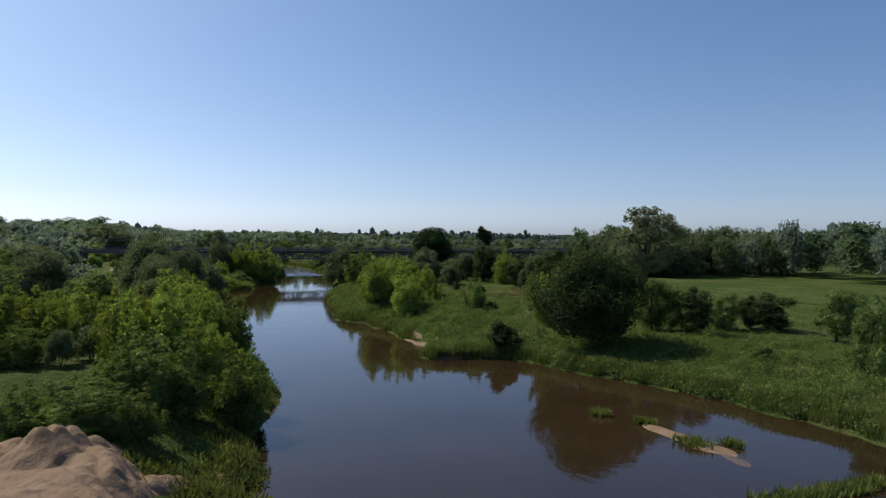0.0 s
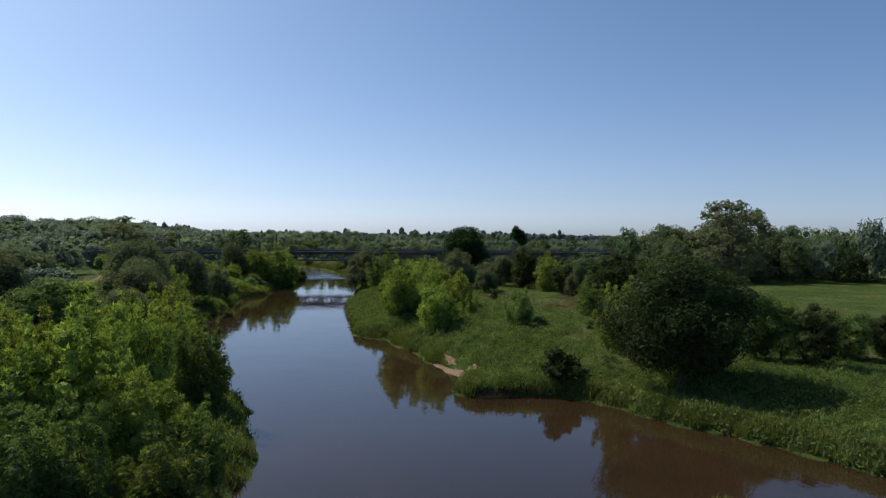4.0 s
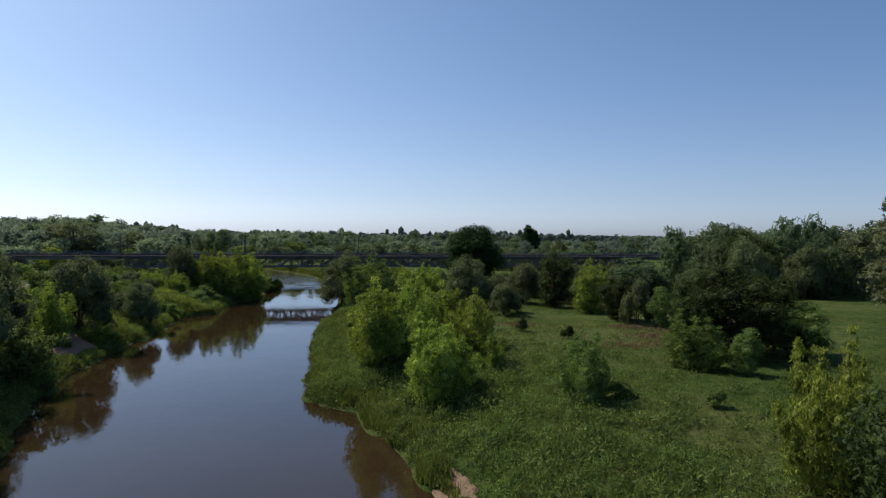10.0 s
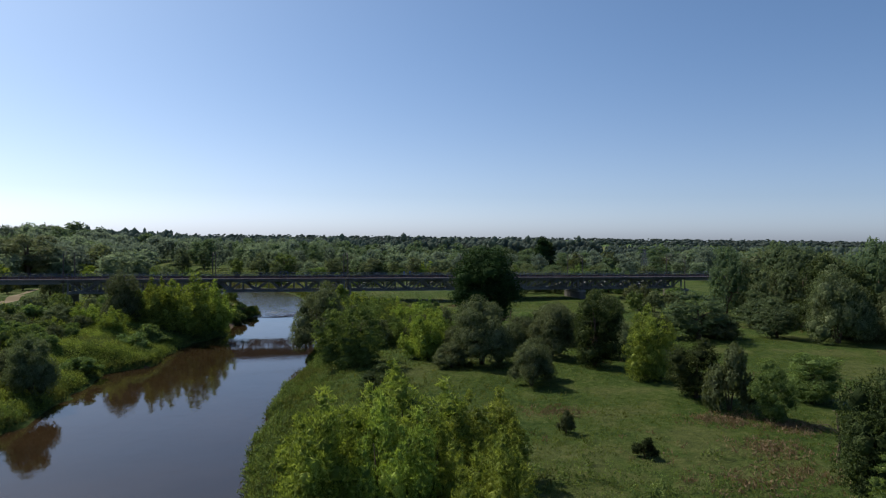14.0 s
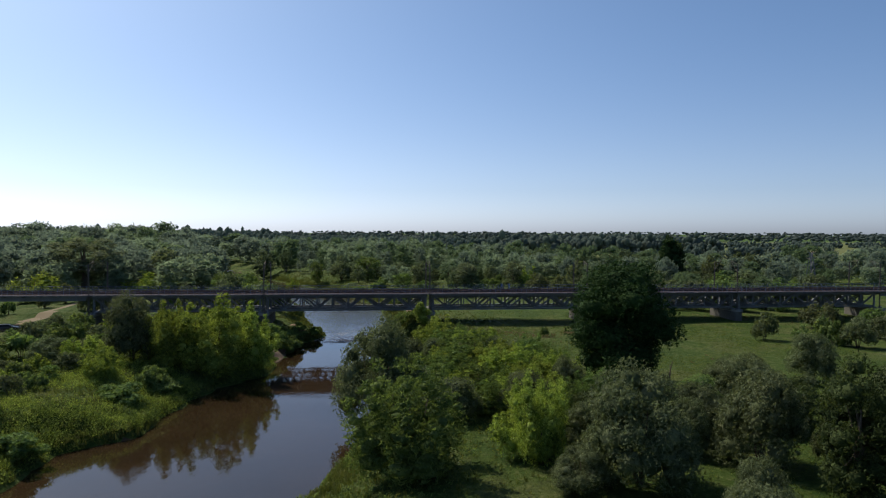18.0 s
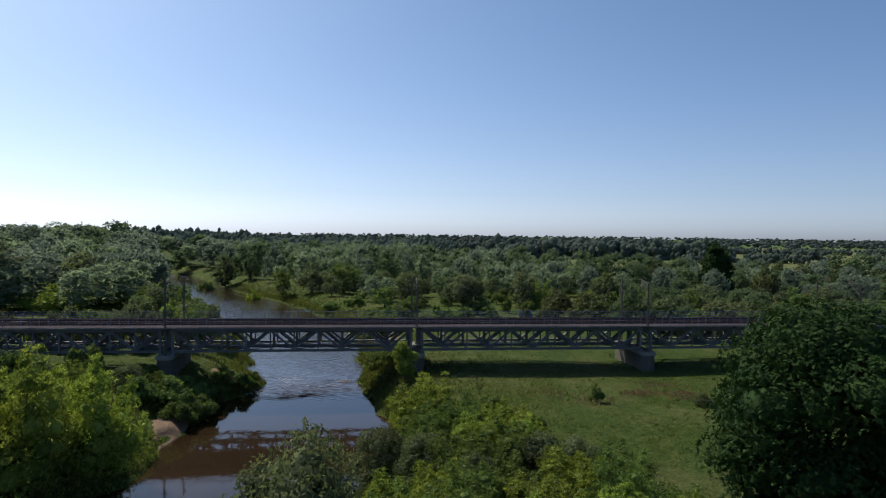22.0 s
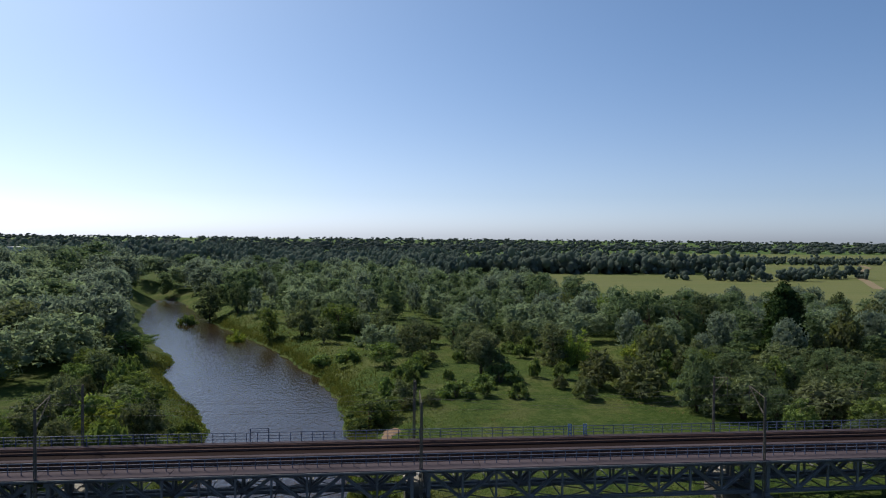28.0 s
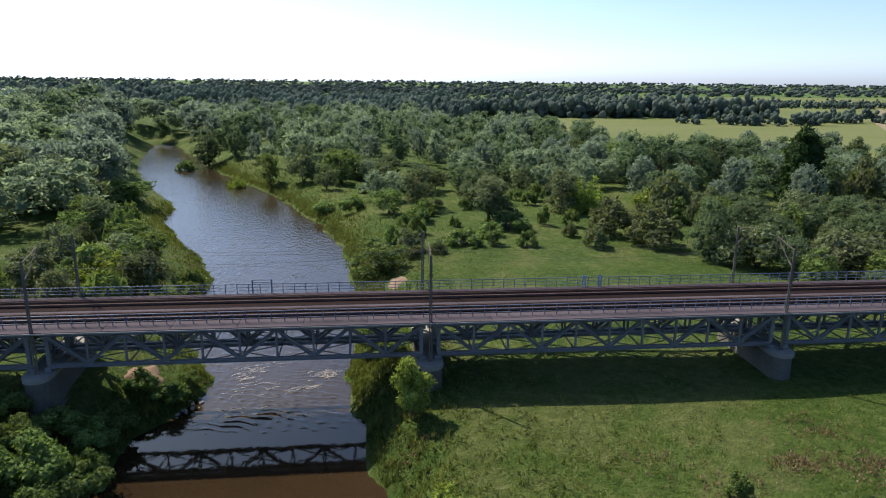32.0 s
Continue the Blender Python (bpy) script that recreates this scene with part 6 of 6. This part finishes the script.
def build_log(x, y, z, turn, length, label):
    ob = holder("driftwood", x, y, z, label, "driftwood", "driftwood")
    c, s = math.cos(radians(turn)), math.sin(radians(turn))
    bm = bmesh.new()
    tube(bm, [(x - c * length / 2, y - s * length / 2, z + 0.45), (x - c * length * 0.1, y - s * length * 0.1, z + 0.2), (x + c * length / 2, y + s * length / 2, z + 0.05)], [0.07, 0.16, 0.12], 8)
    part("stem", bm, DEADWOOD, ob)
    for k, up in ((0.15, 0.5), (-0.2, 0.65)):
        bm = bmesh.new()
        tube(bm, [(x + c * length * k, y + s * length * k, z + 0.2), (x + c * length * k - s * 0.5, y + s * length * k + c * 0.5, z + 0.2 + up)], [0.07, 0.025], 6)
        part("branch", bm, DEADWOOD, ob)
    return ob


def build_stone(x, y, size, seed):
    """A rough stone half sunk in the bank."""
    rng = np.random.default_rng(seed)
    bv, bf = BALL1
    v = bv * rng.uniform(0.75, 1.15, (len(bv), 1)) * (size, size * rng.uniform(0.6, 0.9), size * rng.uniform(0.4, 0.6))
    a = rng.uniform(0, 6.28)
    v = np.stack([v[:, 0] * math.cos(a) - v[:, 1] * math.sin(a) + x, v[:, 0] * math.sin(a) + v[:, 1] * math.cos(a) + y, v[:, 2] + max(0.0, float(height(x, y))) + 0.1 * size], 1)
    return tagged(new("stone", mesh_of("stone", v, bf, CAP)), "grey rough stone at the water's edge", "stone", "stones on the bank")


rng = np.random.default_rng(21)
for k in range(22):
    build_stone(-24.4 + float(rng.normal(0, 0.55)), 6.0 + float(rng.normal(0, 1.6)), float(rng.uniform(0.14, 0.34)), 60 + k)

build_log(-12.1, -197.9, 0.30, -42, 2.6, "bleached fallen branch lying at the bank")
build_log(2.5, -214.9, 0.1, 10, 2.2, "bleached fallen branch lying at the bank")


def build_snag(x, y, h):
    """A dead bare tree with a few crooked limbs."""
    z = float(height(x, y))
    ob = holder("dead_tree", x, y, z, "dead bare leaning tree with crooked limbs", "dead tree", "dead trees")
    bm = bmesh.new()
    tube(bm, [(x, y, z - 0.3), (x + 0.3, y, z + h * 0.4), (x + 0.2, y + 0.3, z + h * 0.75), (x + 0.5, y + 0.2, z + h)], [0.16, 0.12, 0.08, 0.03], 7)
    part("trunk", bm, BARK, ob)
    for k, (a, f) in enumerate(((0.3, 0.35), (2.2, 0.5), (3.9, 0.62), (5.2, 0.45), (1.2, 0.75))):
        bm = bmesh.new()
        r = h * (0.5 - 0.3 * f)
        p = (x + 0.25, y + 0.15, z + h * f)
        tube(bm, [p, (p[0] + r * 0.5 * math.cos(a), p[1] + r * 0.5 * math.sin(a), p[2] + 0.15 * h), (p[0] + r * math.cos(a), p[1] + r * math.sin(a), p[2] + 0.12 * h)], [0.06, 0.045, 0.015], 5)
        part("limb", bm, BARK, ob)
    return ob


build_snag(24.6, -144.6, 4.6)
build_snag(20, -77.6, 6)


def build_pylon(x, y, h):
    """A lattice power pylon far behind the trees."""
    z, g = float(height(x, y)), h / 22
    ob = holder("power_pylon", x, y, z, "grey lattice power pylon beyond the trees", "pylon", "power pylons")
    for sx in (-1, 1):
        for sy in (-1, 1):
            part("leg", prism((x + sx * 2.2 * g, y + sy * 2.2 * g, z), (x + sx * 0.35 * g, y + sy * 0.35 * g, z + h), rect(0.16, 0.16)), STEEL, ob)
    for k in range(7):
        f0, f1 = k / 7, (k + 1) / 7
        w0, w1 = g * (2.2 - 1.85 * f0), g * (2.2 - 1.85 * f1)
        part("brace", prism((x - w0, y - w0, z + h * f0), (x + w1, y - w1, z + h * f1), rect(0.1, 0.1)), STEEL, ob)
        part("brace", prism((x + w0, y - w0, z + h * f0), (x - w1, y - w1, z + h * f1), rect(0.1, 0.1)), STEEL, ob)
    for f in (0.78, 0.9, 1.0):
        part("crossarm", prism((x - 3 * (1.4 - f), y, z + h * f), (x + 3 * (1.4 - f), y, z + h * f), rect(0.14, 0.14)), STEEL, ob)
    return ob


build_pylon(113.5, 32.6, 15)


def build_car(x, y, turn):
    """A parked estate car."""
    z = float(height(x, y))
    ob = holder("parked_car", x, y, z, "dark parked car on the sandy track", "car")
    m = pose(x, y, z, 0, 0, turn)
    prof = [(-2.2, 0.35), (2.15, 0.35), (2.2, 0.75), (1.25, 0.9), (0.55, 1.42), (-1.5, 1.45), (-2.1, 0.95)]
    bm = bmesh.new()
    rows = [[bm.verts.new(m @ Vector((px, s * (0.86 if pz < 1 else 0.7), pz))) for px, pz in prof] for s in (-1, 1)]
    n = len(prof)
    for k in range(n):
        bm.faces.new((rows[0][k], rows[0][(k + 1) % n], rows[1][(k + 1) % n], rows[1][k]))
    bm.faces.new(rows[0][::-1])
    bm.faces.new(rows[1])
    bmesh.ops.recalc_face_normals(bm, faces=bm.faces[:])
    bmesh.ops.bevel(bm, geom=bm.edges[:], offset=0.06, segments=2, affect="EDGES")
    part("body", bm, CARPAINT, ob)
    for s in (-1, 1):
        bm = bmesh.new()
        vs = [bm.verts.new(m @ Vector((px, s * yy, pz))) for px, yy, pz in ((1.1, 0.87, 0.95), (0.5, 0.74, 1.36), (-1.4, 0.74, 1.38), (-1.85, 0.87, 0.97))]
        bm.faces.new(vs)
        bmesh.ops.solidify(bm, geom=bm.faces[:], thickness=0.02)
        part("side_window", bm, CARGLASS, ob)
        for px in (-1.35, 1.35):
            bm = bmesh.new()
            tube(bm, [tuple(m @ Vector((px, s * 0.68, 0.32))), tuple(m @ Vector((px, s * 0.9, 0.32)))], [0.32, 0.32], 16)
            w = part("wheel", bm, RUBBER, ob)
            bm = bmesh.new()
            tube(bm, [tuple(m @ Vector((px, s * 0.9, 0.32))), tuple(m @ Vector((px, s * 0.92, 0.32)))], [0.2, 0.19], 12)
            part("rim", bm, STEEL, w)
    return ob


build_car(-86.5, -4.5, 20)


def build_house(x, y, w, d, h, flat, label):
    """A far building with rows of windows."""
    z = float(height(x, y))
    ob = holder("building", x, y, z, label, "building", "far buildings")
    part("wall", box((x - w / 2, y - d / 2, z - 1), (x + w / 2, y + d / 2, z + h), 0.05), PLASTER, ob)
    part("roof", box((x - w / 2 - 0.4, y - d / 2 - 0.4, z + h), (x + w / 2 + 0.4, y + d / 2 + 0.4, z + h + (0.5 if flat else 1.2)), 0.1), ROOFING, ob)
    for j in range(max(1, int(h / 3))):
        for k in range(max(2, int(w / 4))):
            cx = x - w / 2 + (k + 0.5) * w / max(2, int(w / 4))
            part("window", box((cx - 0.7, y - d / 2 - 0.06, z + 1 + 3 * j), (cx + 0.7, y - d / 2 + 0.02, z + 2.4 + 3 * j)), CARGLASS, ob)
    return ob


build_house(-205, 345, 8, 8, 14, True, "grey square block among the trees")
build_house(60, 1650, 60, 20, 7, True, "long low white-roofed shed far off")
build_house(-60, 1750, 40, 15, 6, True, "low white-roofed shed far off")
